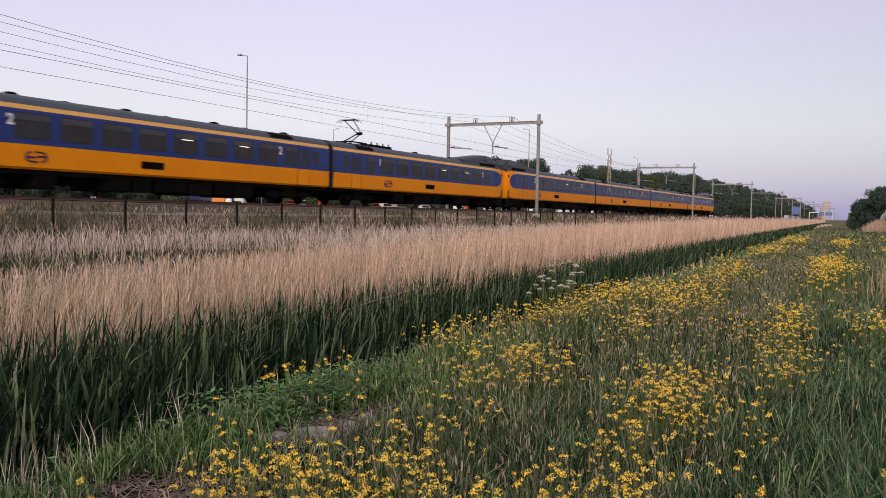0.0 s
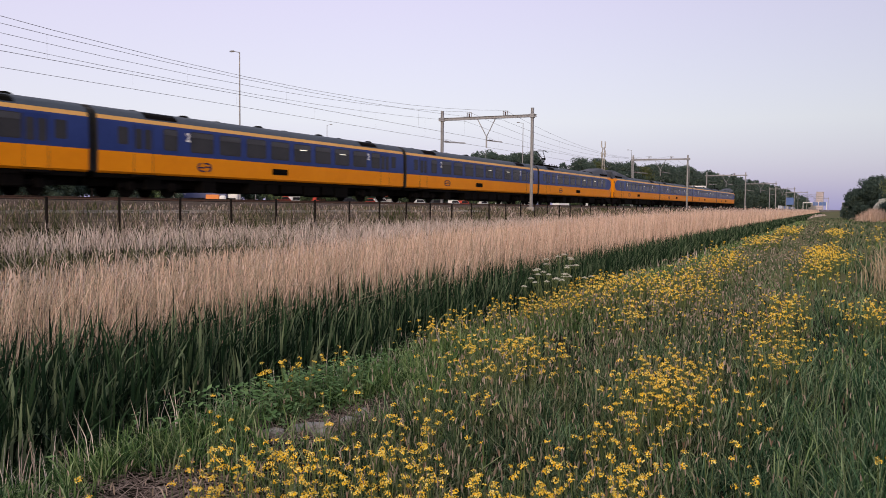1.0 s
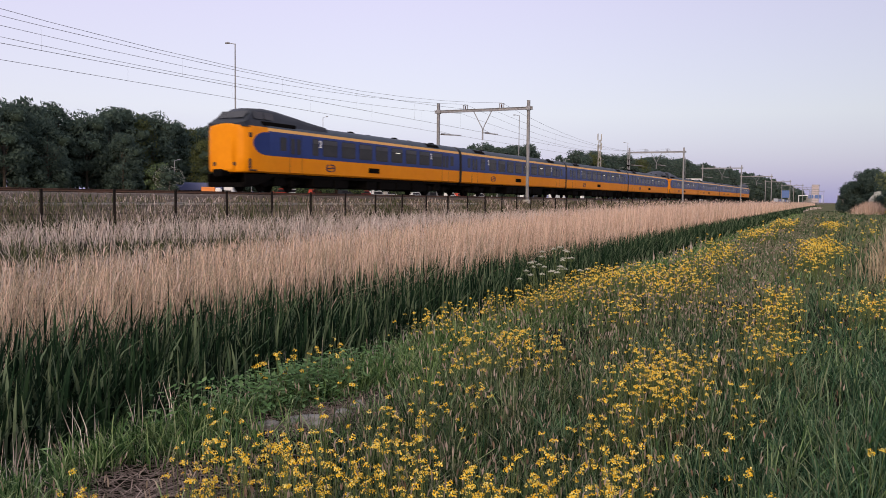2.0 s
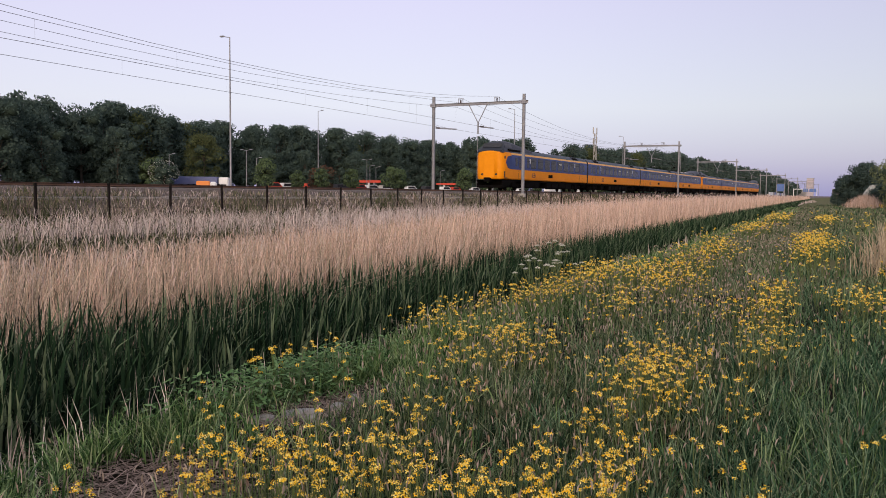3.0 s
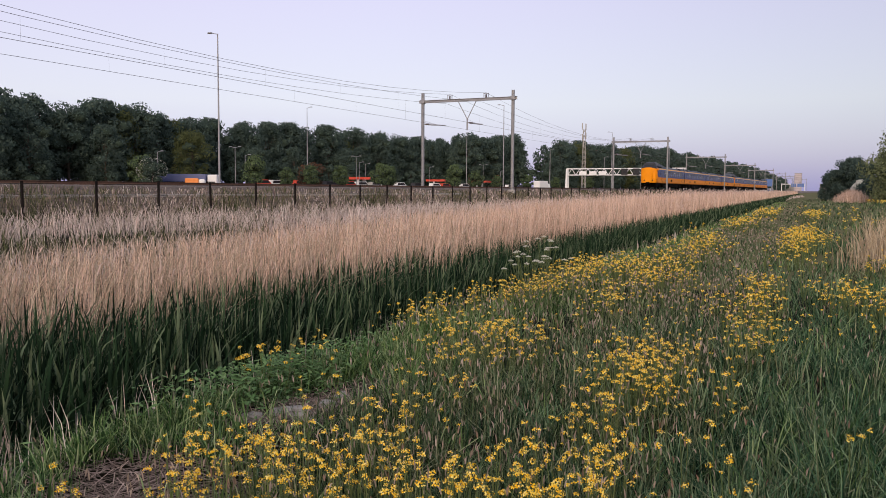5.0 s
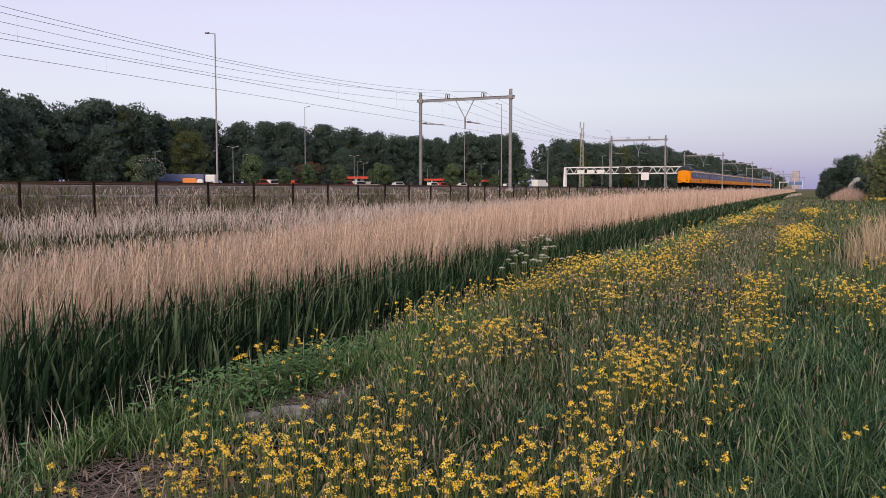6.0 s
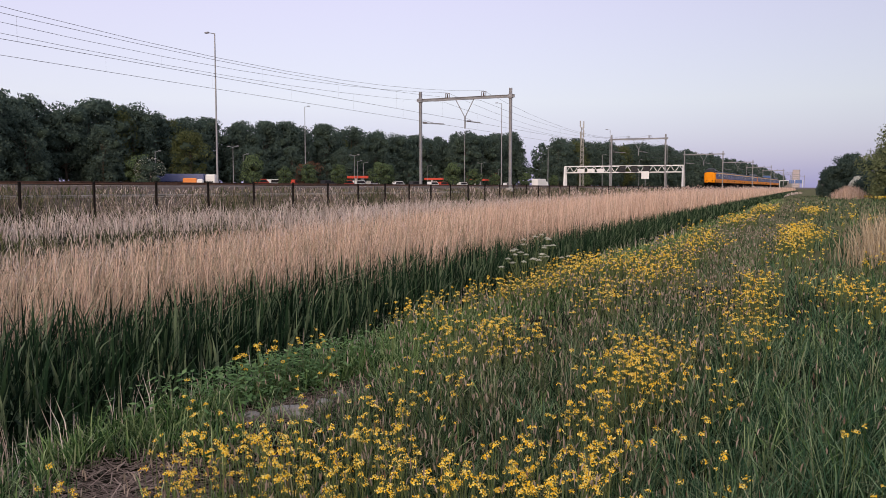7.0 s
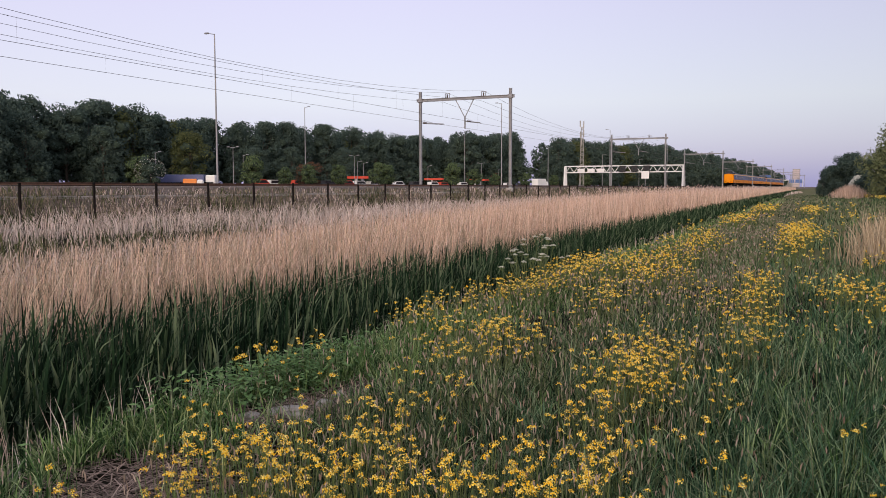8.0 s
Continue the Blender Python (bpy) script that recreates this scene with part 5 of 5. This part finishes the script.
        h = hh * rng.uniform(0.55, 1.05, n) * np.clip(1.25 - 0.5 * np.abs(x - cx) / rx, 0.3, 1.1)
        stuff(nm, blade_arrays(np.stack([x, y, ground_z(x, y)], 1), h, np.full(n, ww), rng.uniform(0.05, 0.45, n) * h, rng, belly=1.0), M_STRAW if nm == "far_reeds" else M_PALESTRAW, lab, "grass")
    # dry grass up to the fence and on the embankment
    n = 52000
    y = 14 * np.sinh(np.linspace(np.arcsinh(6 / 14), np.arcsinh(260 / 14), n))
    y = y * (1 + rng.uniform(-0.03, 0.03, n))
    x = rng.uniform(-28.6, -11.5, n)
    belt = np.exp(-((x + 17.7) / 2.0) ** 4) * np.clip((25 - y) / 7, 0.0, 1)
    thin = ((x > -24.9) | (rng.random(n) < 0.8)) & (rng.random(n) > 0.25 * belt)
    x, y = x[thin], y[thin]
    n = len(x)
    gz = ground_z(x, y)
    h = rng.uniform(0.3, 0.85, n) * np.interp(-x, [12, 16, 18.5, 24, 25.5, 28.6], [0.8, 0.85, 1.25, 1.2, 0.6, 0.3]) * (1 + 0.25 * np.sin(x * 1.7 + y * 0.6) * np.sin(y * 1.1 - x))
    r = np.hypot(x, y)
    belt = np.exp(-((x + 17.7) / 2.0) ** 4) * np.clip((25 - y) / 7, 0.0, 1)
    foot = np.exp(-((x + 25.6) / 0.9) ** 2) * np.clip(2.0 - y / 30, 0.0, 1) * (np.sin(y * 0.45) > -0.4)
    h = h * (1 - 0.45 * belt)
    green = rng.random(n) < np.clip(0.12 + 0.95 * belt + 0.7 * foot + 0.2 * np.sin(x * 0.9 + y * 0.21) * np.sin(y * 0.13), 0.03, 0.97)
    slope = (x < -24.9) & ~green
    for sel, nm, mat, lab in ((~green & ~slope, "dry_grass", M_DRYGRASS, "pale dry grass below the railway fence"), (slope, "slope_grass", M_OLDREED, "short brown dead grass on the railway embankment"), (green, "rough_grass", M_LUSHDARK, "rough green grass among dry stems below the fence")):
        k = sel.sum()
        root, hh, ww = np.stack([x, y, gz], 1)[sel], h[sel], np.clip(0.010 * np.maximum(1, r[sel] / 18), 0.009, 0.3)
        arch = (r[sel] < 60) & (rng.random(k) < 0.55)
        stuff(nm, joined([arched_arrays(root[arch], hh[arch] * 1.15, ww[arch], rng.uniform(0.3, 1.2, int(arch.sum())) * hh[arch], rng),
                          blade_arrays(root[~arch], hh[~arch], ww[~arch], rng.uniform(0.05, 0.5, int((~arch).sum())) * hh[~arch], rng)]), mat, lab, "grass")


build_reeds()


def build_slope_grass():
    rng = np.random.default_rng(35)
    n = 21000
    y = 14 * np.sinh(rng.uniform(np.arcsinh(8 / 14), np.arcsinh(170 / 14), n))
    x = rng.uniform(-28.9, -24.7, n)
    h = rng.uniform(0.2, 0.62, n) * np.interp(-x, [24.7, 27, 28.9], [1.2, 0.9, 0.5]) * (1 + 0.4 * np.sin(y * 0.8 + x) * np.sin(y * 0.37))
    r = np.hypot(x, y)
    kind = rng.random(n) + 0.2 * np.sin(y * 0.5 + x * 0.8)
    for lo, hi, nm, mt, lab in ((-1, 0.17, "embankment_straw", M_DRYGRASS, "pale dry stems on the embankment slope"), (0.17, 0.5, "embankment_grass", M_LITTER, "brown withered grass on the embankment slope"), (0.5, 2, "embankment_green", M_LUSHDARK, "dull green grass on the embankment slope")):
        sel = (kind >= lo) & (kind < hi)
        stuff(nm, blade_arrays(np.stack([x, y, ground_z(x, y)], 1)[sel], h[sel], np.clip(0.012 * np.maximum(1, r[sel] / 20), 0.01, 0.2), rng.uniform(0.1, 0.9, int(sel.sum())) * h[sel], rng), mt, lab, "grass")


build_slope_grass()

# flower patches on the meadow: x, y, half width, half length, plants
PATCHES = [(-3.85, 5.1, .2, .5, 13), (-2.61, 3.1, .17, .41, 40), (-2.18, 2.9, .15, .29, 26), (-2.02, 3.2, .12, .37, 22), (-2.23, 4.1, .18, .6, 24), (-2.63, 6.2, .35, 1.0, 60), (-3.96, 7.8, .32, .95, 28),
           (-1.27, 5.7, .21, 1.1, 80), (-1.29, 4.5, .09, .34, 7), (-0.94, 10.8, .28, 1.9, 55), (-0.71, 7.4, .22, .87, 32), (-3.21, 4.4, .2, .41, 10), (-3.49, 3.8, .15, .26, 7),
           (-1.27, 3.4, .1, .43, 16), (-0.98, 3.6, .13, .4, 24), (-1.63, 3.0, .15, .3, 22), (-1.35, 3.0, .17, .19, 22), (-0.98, 3.2, .21, .23, 22), (0.07, 4.0, .04, .46, 3)]
FAR_PATCHES = [(-1.16, 24.5, .5, 6.5, 190), (-3.17, 20.5, .5, 4.5, 80), (-2.89, 13.6, .6, 2.8, 150), (-3.87, 13.1, .4, 2.2, 115), (-4.0, 10.5, .4, 1.3, 80), (-2.48, 9.4, .23, 1.0, 30),
               (0.07, 10.6, .38, 1.8, 50), (-3.95, 36.5, .5, 5.0, 65), (-4.5, 56, .6, 8.0, 55), (-1.75, 50, .5, 6.0, 45), (-1.31, 9.6, .46, 1.5, 18), (0.57, 42, 1.0, 8.5, 8),
               (-0.77, 5.6, .13, .35, 6), (-3.02, 2.4, .09, .16, 4), (-2.76, 2.7, .09, .12, 4), (7, 120, 4.0, 14, 260)]


def bare(x, y):
    """How bare the trodden patch of dry litter is."""
    s = -(x * math.cos(DELTA) + y * math.sin(DELTA))
    a = np.exp(-(((x + 3.45) / 0.42) ** 2 + ((y - 4.75) / 0.75) ** 2))
    b = np.exp(-(((x + 3.3) / 0.5) ** 2 + ((y - 3.1) / 0.55) ** 2))
    c = np.exp(-(((x + 3.45) / 0.26) ** 2 + ((y - 5.5) / 0.5) ** 2))
    return np.clip(1.6 * np.maximum(np.maximum(a, b), c), 0, 1)


def tufts(x, y, r, per, rng, tight=1.0):
    """Blades gathered round tuft middles, leaning outwards: x, y, distance, azimuth, tuft number."""
    k = np.repeat(np.arange(len(x)), per)
    az = rng.uniform(0, 2 * np.pi, len(k))
    q = np.abs(rng.normal(0, 0.036, len(k))) * np.clip(r[k] / 7, 0.8, 12) * tight
    return x[k] + q * np.cos(az), y[k] + q * np.sin(az), r[k], az + rng.normal(0, 0.7, len(k)), k


def build_meadow():
    rng = np.random.default_rng(41)
    for lo, hi, count, per in ((2.2, 10.0, 11500, 9), (10.0, 170.0, 17500, 7)):
        tx, ty, tr = fan(count, lo, hi, -22, 64 if hi > 10 else 66, rng)
        ts = across(tx, ty)
        keep = (ts < 4.05) & (rng.random(len(tx)) > 0.97 * bare(tx, ty))
        tx, ty, tr, ts = tx[keep], ty[keep], tr[keep], ts[keep]
        patch = np.sin(tx * 1.1 + 1.3 * np.sin(ty * 0.5)) * np.sin(ty * 0.7 + tx * 0.3)
        fine = np.sin(tx * 4.3 + 2 * np.sin(ty * 1.9)) * np.sin(ty * 3.1 - tx * 2.2)
        th = rng.uniform(0.15, 0.34, len(tx)) * (1 + 0.25 * patch + 0.3 * fine) * np.interp(ts, [-3, -0.2, 0.5, 3.0, 3.3, 3.7, 4.1], [1.3, 1.2, 0.95, 0.95, 1.0, 0.95, 0.85])
        pick = rng.random(len(tx)) + 0.18 * fine
        blue = pick < np.interp(ts, [-0.2, 0.55, 0.8, 2.9], [0.8, 0.7, 0.3, 0.15]) * np.interp(tr, [12, 40], [1.0, 0.3])
        lush = ~blue & (rng.random(len(tx)) < np.interp(ts, [-0.2, 0.6, 2.5, 3.1], [0.55, 0.12, 0.2, 0.97]) * np.interp(tr, [9, 35], [1.0, 0.2]))
        for sel, nm, mat, lab in ((blue, "blue_green_grass", M_BLUEGRASS, "cool green tufts of soft meadow grass"), (lush, "lush_grass", M_LUSH, "fresh green grass tufts on the ditch bank and meadow"), (~blue & ~lush, "meadow_grass", M_GRASS, "mixed dull green meadow grass tufts")):
            x, y, r, az, k = tufts(tx[sel], ty[sel], tr[sel], per, rng)
            h = th[sel][k] * rng.uniform(0.55, 1.15, len(x))
            w = np.clip(0.0076 * np.maximum(1, r / 6.5) ** 0.85, 0.006, 0.2) * rng.uniform(0.6, 1.35, len(x))
            root = np.stack([x, y, ground_z(x, y) - 0.02], 1)
            bend = rng.uniform(0.1, 1.05, len(x)) * h
            stuff(nm, arched_arrays(root, h * 1.1, w, bend, rng, az) if hi <= 10 else blade_arrays(root, h, w, bend, rng, azimuth=az), mat, lab, "grass")
    # tall tussocks along the edge of the bank
    tx, ty, ts, tr = strip(4200, 3.15, 4.22, -1, 120, rng, near=5.0)
    keep = (rng.random(len(tx)) > 1.1 * bare(tx, ty)) & (rng.random(len(tx)) < np.interp(ty, [12, 30, 60], [1.0, 0.5, 0.25]) * (0.6 + 0.4 * np.sin(ty * 3.7 + ts * 5)))
    tx, ty, tr = tx[keep], ty[keep], tr[keep]
    x, y, r, az, k = tufts(tx, ty, tr, 11, rng, 1.3)
    h = (rng.uniform(0.2, 0.36, len(tx)) * np.interp(ty, [3, 5.5, 7, 9], [0.85, 0.9, 1.2, 1.0]))[k] * rng.uniform(0.6, 1.2, len(x))
    stuff("bank_grass", arched_arrays(np.stack([x, y, np.maximum(ground_z(x, y), -0.45) - 0.02], 1), h, np.clip(0.0095 * np.maximum(1, r / 9), 0.007, 0.15) * rng.uniform(0.6, 1.2, len(x)), rng.uniform(0.1, 0.85, len(x)) * h, rng, az), M_LUSH, "lush tall green grass on the ditch bank", "grass")
    # broad leaved weeds on the bank beside the bare patch
    n = 3600
    x, y = rng.normal(-3.96, 0.17, n), rng.normal(5.3, 0.65, n)
    h = rng.uniform(0.03, 0.34, n) * np.clip(1.2 - np.abs(x + 3.98) * 1.6, 0.2, 1)
    a = rng.uniform(0, 6.28, n)
    c = np.stack([x, y, ground_z(x, y) + h], 1)
    u = np.stack([np.cos(a), np.sin(a), rng.uniform(-0.5, 0.4, n)], 1) * rng.uniform(0.018, 0.04, n)[:, None]
    q = np.stack([-np.sin(a), np.cos(a), rng.uniform(-0.3, 0.3, n)], 1) * rng.uniform(0.008, 0.016, n)[:, None]
    v = np.stack([c - u, c - q - u * 0.1, c + u, c + q - u * 0.1], 1).reshape(-1, 3)
    stuff("leafy_weeds", (v, np.arange(n * 4), np.full(n, 4)), M_WEED, "small broad leaves of wild mustard on the bank", "weeds")
    x, y, r = fan(20000, 0.5, 40, 64, 338, rng)
    keep = across(x, y) < 4.0
    x, y, r = x[keep], y[keep], r[keep]
    h = rng.uniform(0.12, 0.34, len(x))
    stuff("trodden_grass", blade_arrays(np.stack([x, y, ground_z(x, y) - 0.02], 1), h, np.clip(0.012 * np.maximum(1, r / 4), 0.010, 0.2), rng.uniform(0.1, 1.0, len(x)) * h, rng), M_GRASS, "short trodden meadow grass around the viewpoint", "grass")
    # seeding grass heads
    x, y, r = fan(52000, 3.0, 100, -30, 60, rng)
    s = across(x, y)
    keep = (s < 3.6) & (rng.random(len(x)) > bare(x, y)) & (rng.random(len(x)) < np.interp(s, [-1, 0.3, 0.8, 3, 3.4], [0.1, 0.2, 1, 0.9, 0.3]) * np.interp(r, [3, 7, 11], [0.22, 0.5, 1.0]))
    x, y, r = x[keep], y[keep], r[keep]
    n = len(x)
    h = rng.uniform(0.28, 0.5, n)
    gz = ground_z(x, y)
    az = rng.uniform(0, 6.28, n)
    st = blade_arrays(np.stack([x, y, gz], 1), h, np.clip(0.0028 * np.maximum(1, r / 6), 0.0028, 0.05), rng.uniform(0.05, 0.3, n) * h, rng, azimuth=az)
    tips = st[0].reshape(-1, 5, 3)[:, 4]
    near = r < 13
    st = blade_arrays(np.stack([x, y, gz], 1)[near], h[near], np.clip(0.0028 * np.maximum(1, r[near] / 6), 0.0028, 0.05), rng.uniform(0.05, 0.25, int(near.sum())) * h[near], rng, azimuth=az[near])
    stuff("grass_stalks", st, M_GRASS, "thin green stalks of seeding grass", "grass")
    hd = blade_arrays(tips - np.array([0, 0, 0.012]), rng.uniform(0.025, 0.06, n), np.clip(0.0062 * np.maximum(1, r / 5), 0.005, 0.12), rng.uniform(0.005, 0.03, n), rng, belly=1.2, azimuth=az)
    stuff("seed_heads", hd, M_SEED, "grey brown seed heads over the meadow", "grass")
    # rusty sorrel spikes
    x, y, r = fan(520, 3.2, 30, -20, 45, rng)
    keep = (across(x, y) < 3.0) & (bare(x, y) < 0.3)
    x, y, r = x[keep], y[keep], r[keep]
    h = rng.uniform(0.16, 0.4, len(x))
    root = np.stack([x, y, ground_z(x, y) + h - 0.03], 1)
    two = joined([blade_arrays(root + rng.normal(0, 0.003, root.shape), rng.uniform(0.03, 0.055, len(x)), np.clip(0.0075 * np.maximum(1, r / 8), 0.007, 0.1), np.full(len(x), 0.012), rng, belly=1.3) for k in range(2)])
    stuff("sorrel_spikes", two, M_SORREL, "short rusty flower spikes among the grass", "wildflowers")


build_meadow()


def build_flowers():
    rng = np.random.default_rng(51)
    px, py = [], []
    for cx, cy, wx, wy, k in PATCHES + FAR_PATCHES:
        k = int(k * np.interp(cy, [3.5, 5, 8, 30], [0.85, 1.2, 1.0, 0.95]))
        py.append(rng.normal(cy, wy * 0.55, k))
        px.append(rng.normal(cx, wx * 0.6, k) - (py[-1] - cy) * math.sin(DELTA))
    x, y, r = fan(2200, 2.6, 80, -22, 45, rng)
    s = across(x, y)
    dens = 0.15 + 0.85 * np.clip(np.sin(x * 1.3 + 0.6 * y) * np.sin(y * 0.31 - x * 0.5) + 0.2, 0, 1)
    keep = (s < 4.3) & (s > -3) & (rng.random(len(x)) < dens * np.interp(r, [3, 7, 10, 60], [0.07, 0.12, 0.55, 0.7]))
    x, y = np.concatenate(px + [x[keep]]), np.concatenate(py + [y[keep]])
    s = across(x, y)
    ok = (s < 4.1) & (bare(x, y) < rng.uniform(0.3, 1.0, len(x)))
    x, y = x[ok], y[ok]
    n = len(x)
    r = np.hypot(x, y)
    gz = ground_z(x, y)
    hs, sizes, stems = [], [], []
    for b in range(5):
        h = rng.uniform(0.26, 0.52, n) * (1.0 if b == 0 else rng.uniform(0.75, 1.0, n))
        off = rng.normal(0, 0.055, (n, 2)) * (0.4 if b == 0 else 1.0)
        use = rng.random(n) < (1.0 if b == 0 else 0.66)
        c = np.stack([x + off[:, 0], y + off[:, 1], gz + h], 1)[use]
        base = np.stack([x, y, gz], 1)[use]
        d = c - base
        k = len(c)
        sw = np.clip(0.0025 * np.maximum(1, r[use] / 5), 0.0025, 0.03)
        a = rng.uniform(0, 6.28, k)
        side = np.stack([np.cos(a), np.sin(a), np.zeros(k)], 1) * sw[:, None]
        v = np.stack([base - side, base + side, c + side * 0.7, c - side * 0.7], 1).reshape(-1, 3)
        stems.append((v, np.arange(k * 4), np.full(k, 4)))
        hs.append(c), sizes.append(rng.uniform(0.009, 0.020, k) * np.maximum(1, r[use] / 8) ** 0.62)
    stuff("flower_stems", joined(stems), M_STEM, "thin green branching stems of yellow wildflowers", "flower stems")
    c, size = np.concatenate(hs), np.concatenate(sizes)
    bud = rng.random(len(c)) < 0.22
    bc = c + rng.normal(0, 0.012, c.shape)
    stuff("flower_buds", head_arrays(bc[bud], size[bud] * 0.7, rng, 6), M_BUD, "pale green yellow buds among the wildflowers", "flower buds")
    far = np.hypot(c[:, 0], c[:, 1]) > 7.5
    stuff("yellow_flowers", joined([head_arrays(c[~far], size[~far] * 1.08, rng, 24, 0.27), head_arrays(c[far], size[far], rng, 10, 0.42)]), M_PETAL, "clusters of small yellow wildflowers in the meadow", "flowers")


build_flowers()


def build_litter():
    rng = np.random.default_rng(61)
    # flat litter of dead stems on the bare patch
    n = 5000
    x = np.concatenate([rng.normal(-3.42, 0.3, n // 2), rng.normal(-3.3, 0.4, n // 2)])
    y = np.concatenate([rng.normal(5.0, 0.65, n // 2), rng.normal(3.1, 0.4, n // 2)])
    a = rng.uniform(0, 6.28, n)
    l = rng.uniform(0.04, 0.16, n)
    z = ground_z(x, y) + rng.uniform(0.004, 0.05, n)
    d = np.stack([np.cos(a), np.sin(a), rng.uniform(-0.2, 0.3, n)], 1) * l[:, None]
    q = np.stack([-np.sin(a), np.cos(a), np.zeros(n)], 1) * 0.003
    c = np.stack([x, y, z], 1)
    v = np.stack([c - q, c + q, c + d + q, c + d - q], 1).reshape(-1, 3)
    stuff("dead_stem_litter", (v, np.arange(n * 4), np.full(n, 4)), M_LITTER, "flattened dry stems on a bare patch of bank", "plant litter")
    for k, (x, y, sx, sy, sz) in enumerate(((-3.46, 4.70, 0.17, 0.09, 0.05), (-3.62, 4.47, 0.10, 0.06, 0.04), (-3.36, 4.98, 0.08, 0.06, 0.05), (-3.30, 4.62, 0.07, 0.05, 0.04), (-3.45, 5.32, 0.09, 0.06, 0.045))):
        bm = bmesh.new()
        bmesh.ops.create_icosphere(bm, subdivisions=3, radius=1)
        for v in bm.verts:
            f = 1 + 0.35 * noise.noise(v.co * 1.4 + Vector((k * 7, 0, 0))) + 0.1 * noise.noise(v.co * 4)
            v.co = Vector((v.co.x * sx * f, v.co.y * sy * f, v.co.z * sz * f))
        ob = smooth(part("stone", bm, M_STONE), 60)
        ob.matrix_basis = pose(x, y, float(ground_z(x, y)) + sz * 0.45, 0, 0, 52 + k * 17 * (-1) ** k)
        tagged(ob, "rough grey stone lying in dry plant litter", "stone", "stones on the bank")


build_litter()


def build_umbellifer(x, y, seed, n, tall):
    rng = np.random.default_rng(seed)
    t = thing("cow_parsley", "white flowering umbel plant at the ditch edge", "wildflower", pose(x, y, float(ground_z(x, y))))
    for i in range(n):
        a, q, h = rng.uniform(0, 6.28), rng.uniform(0.05, 0.42), tall * rng.uniform(0.55, 1.0)
        top = Vector((q * math.cos(a), q * math.sin(a) * 1.4, h))
        bm = bmesh.new()
        tube(bm, (top.x * 0.2, top.y * 0.2, 0), tuple(top), 0.006, 0.004, 5)
        for k in range(7):
            b = k * 0.9
            tube(bm, tuple(top - Vector((0, 0, 0.05))), tuple(top + Vector((0.05 * math.cos(b), 0.05 * math.sin(b), 0.01))), 0.002, sides=3)
        part("stem", bm, M_STEM, t)
        c = np.array([[top.x + rr * math.cos(b), top.y + rr * math.sin(b), top.z + 0.02 - rr * 0.45] for rr, m in ((0.0, 1), (0.02, 5), (0.038, 8)) for b in np.linspace(0, 6.28, m + 1)[:-1]])
        ob = new("umbel", raw_mesh("umbel", *head_arrays(c, np.full(len(c), 0.014), rng, 6), M_UMBEL))
        ob.parent = t


build_umbellifer(-4.25, 11.7, 1, 14, 0.8)
build_umbellifer(-4.35, 12.7, 2, 14, 0.9)


def motions():
    for car, off in TRAIN:
        walk(car, [(0.0, pose(EYE_TRACK, 68.8 + off, RAIL_Z)), (4.0, pose(EYE_TRACK, 68.8 + 146.0 + off, RAIL_Z)), (8.0, pose(EYE_TRACK, 68.8 + 292.0 + off, RAIL_Z))])
        act = car.animation_data.action
        for curve in act.layers[0].strips[0].channelbag(car.animation_data.action_slot).fcurves:
            for k in curve.keyframe_points:
                k.interpolation = "LINEAR"


motions()
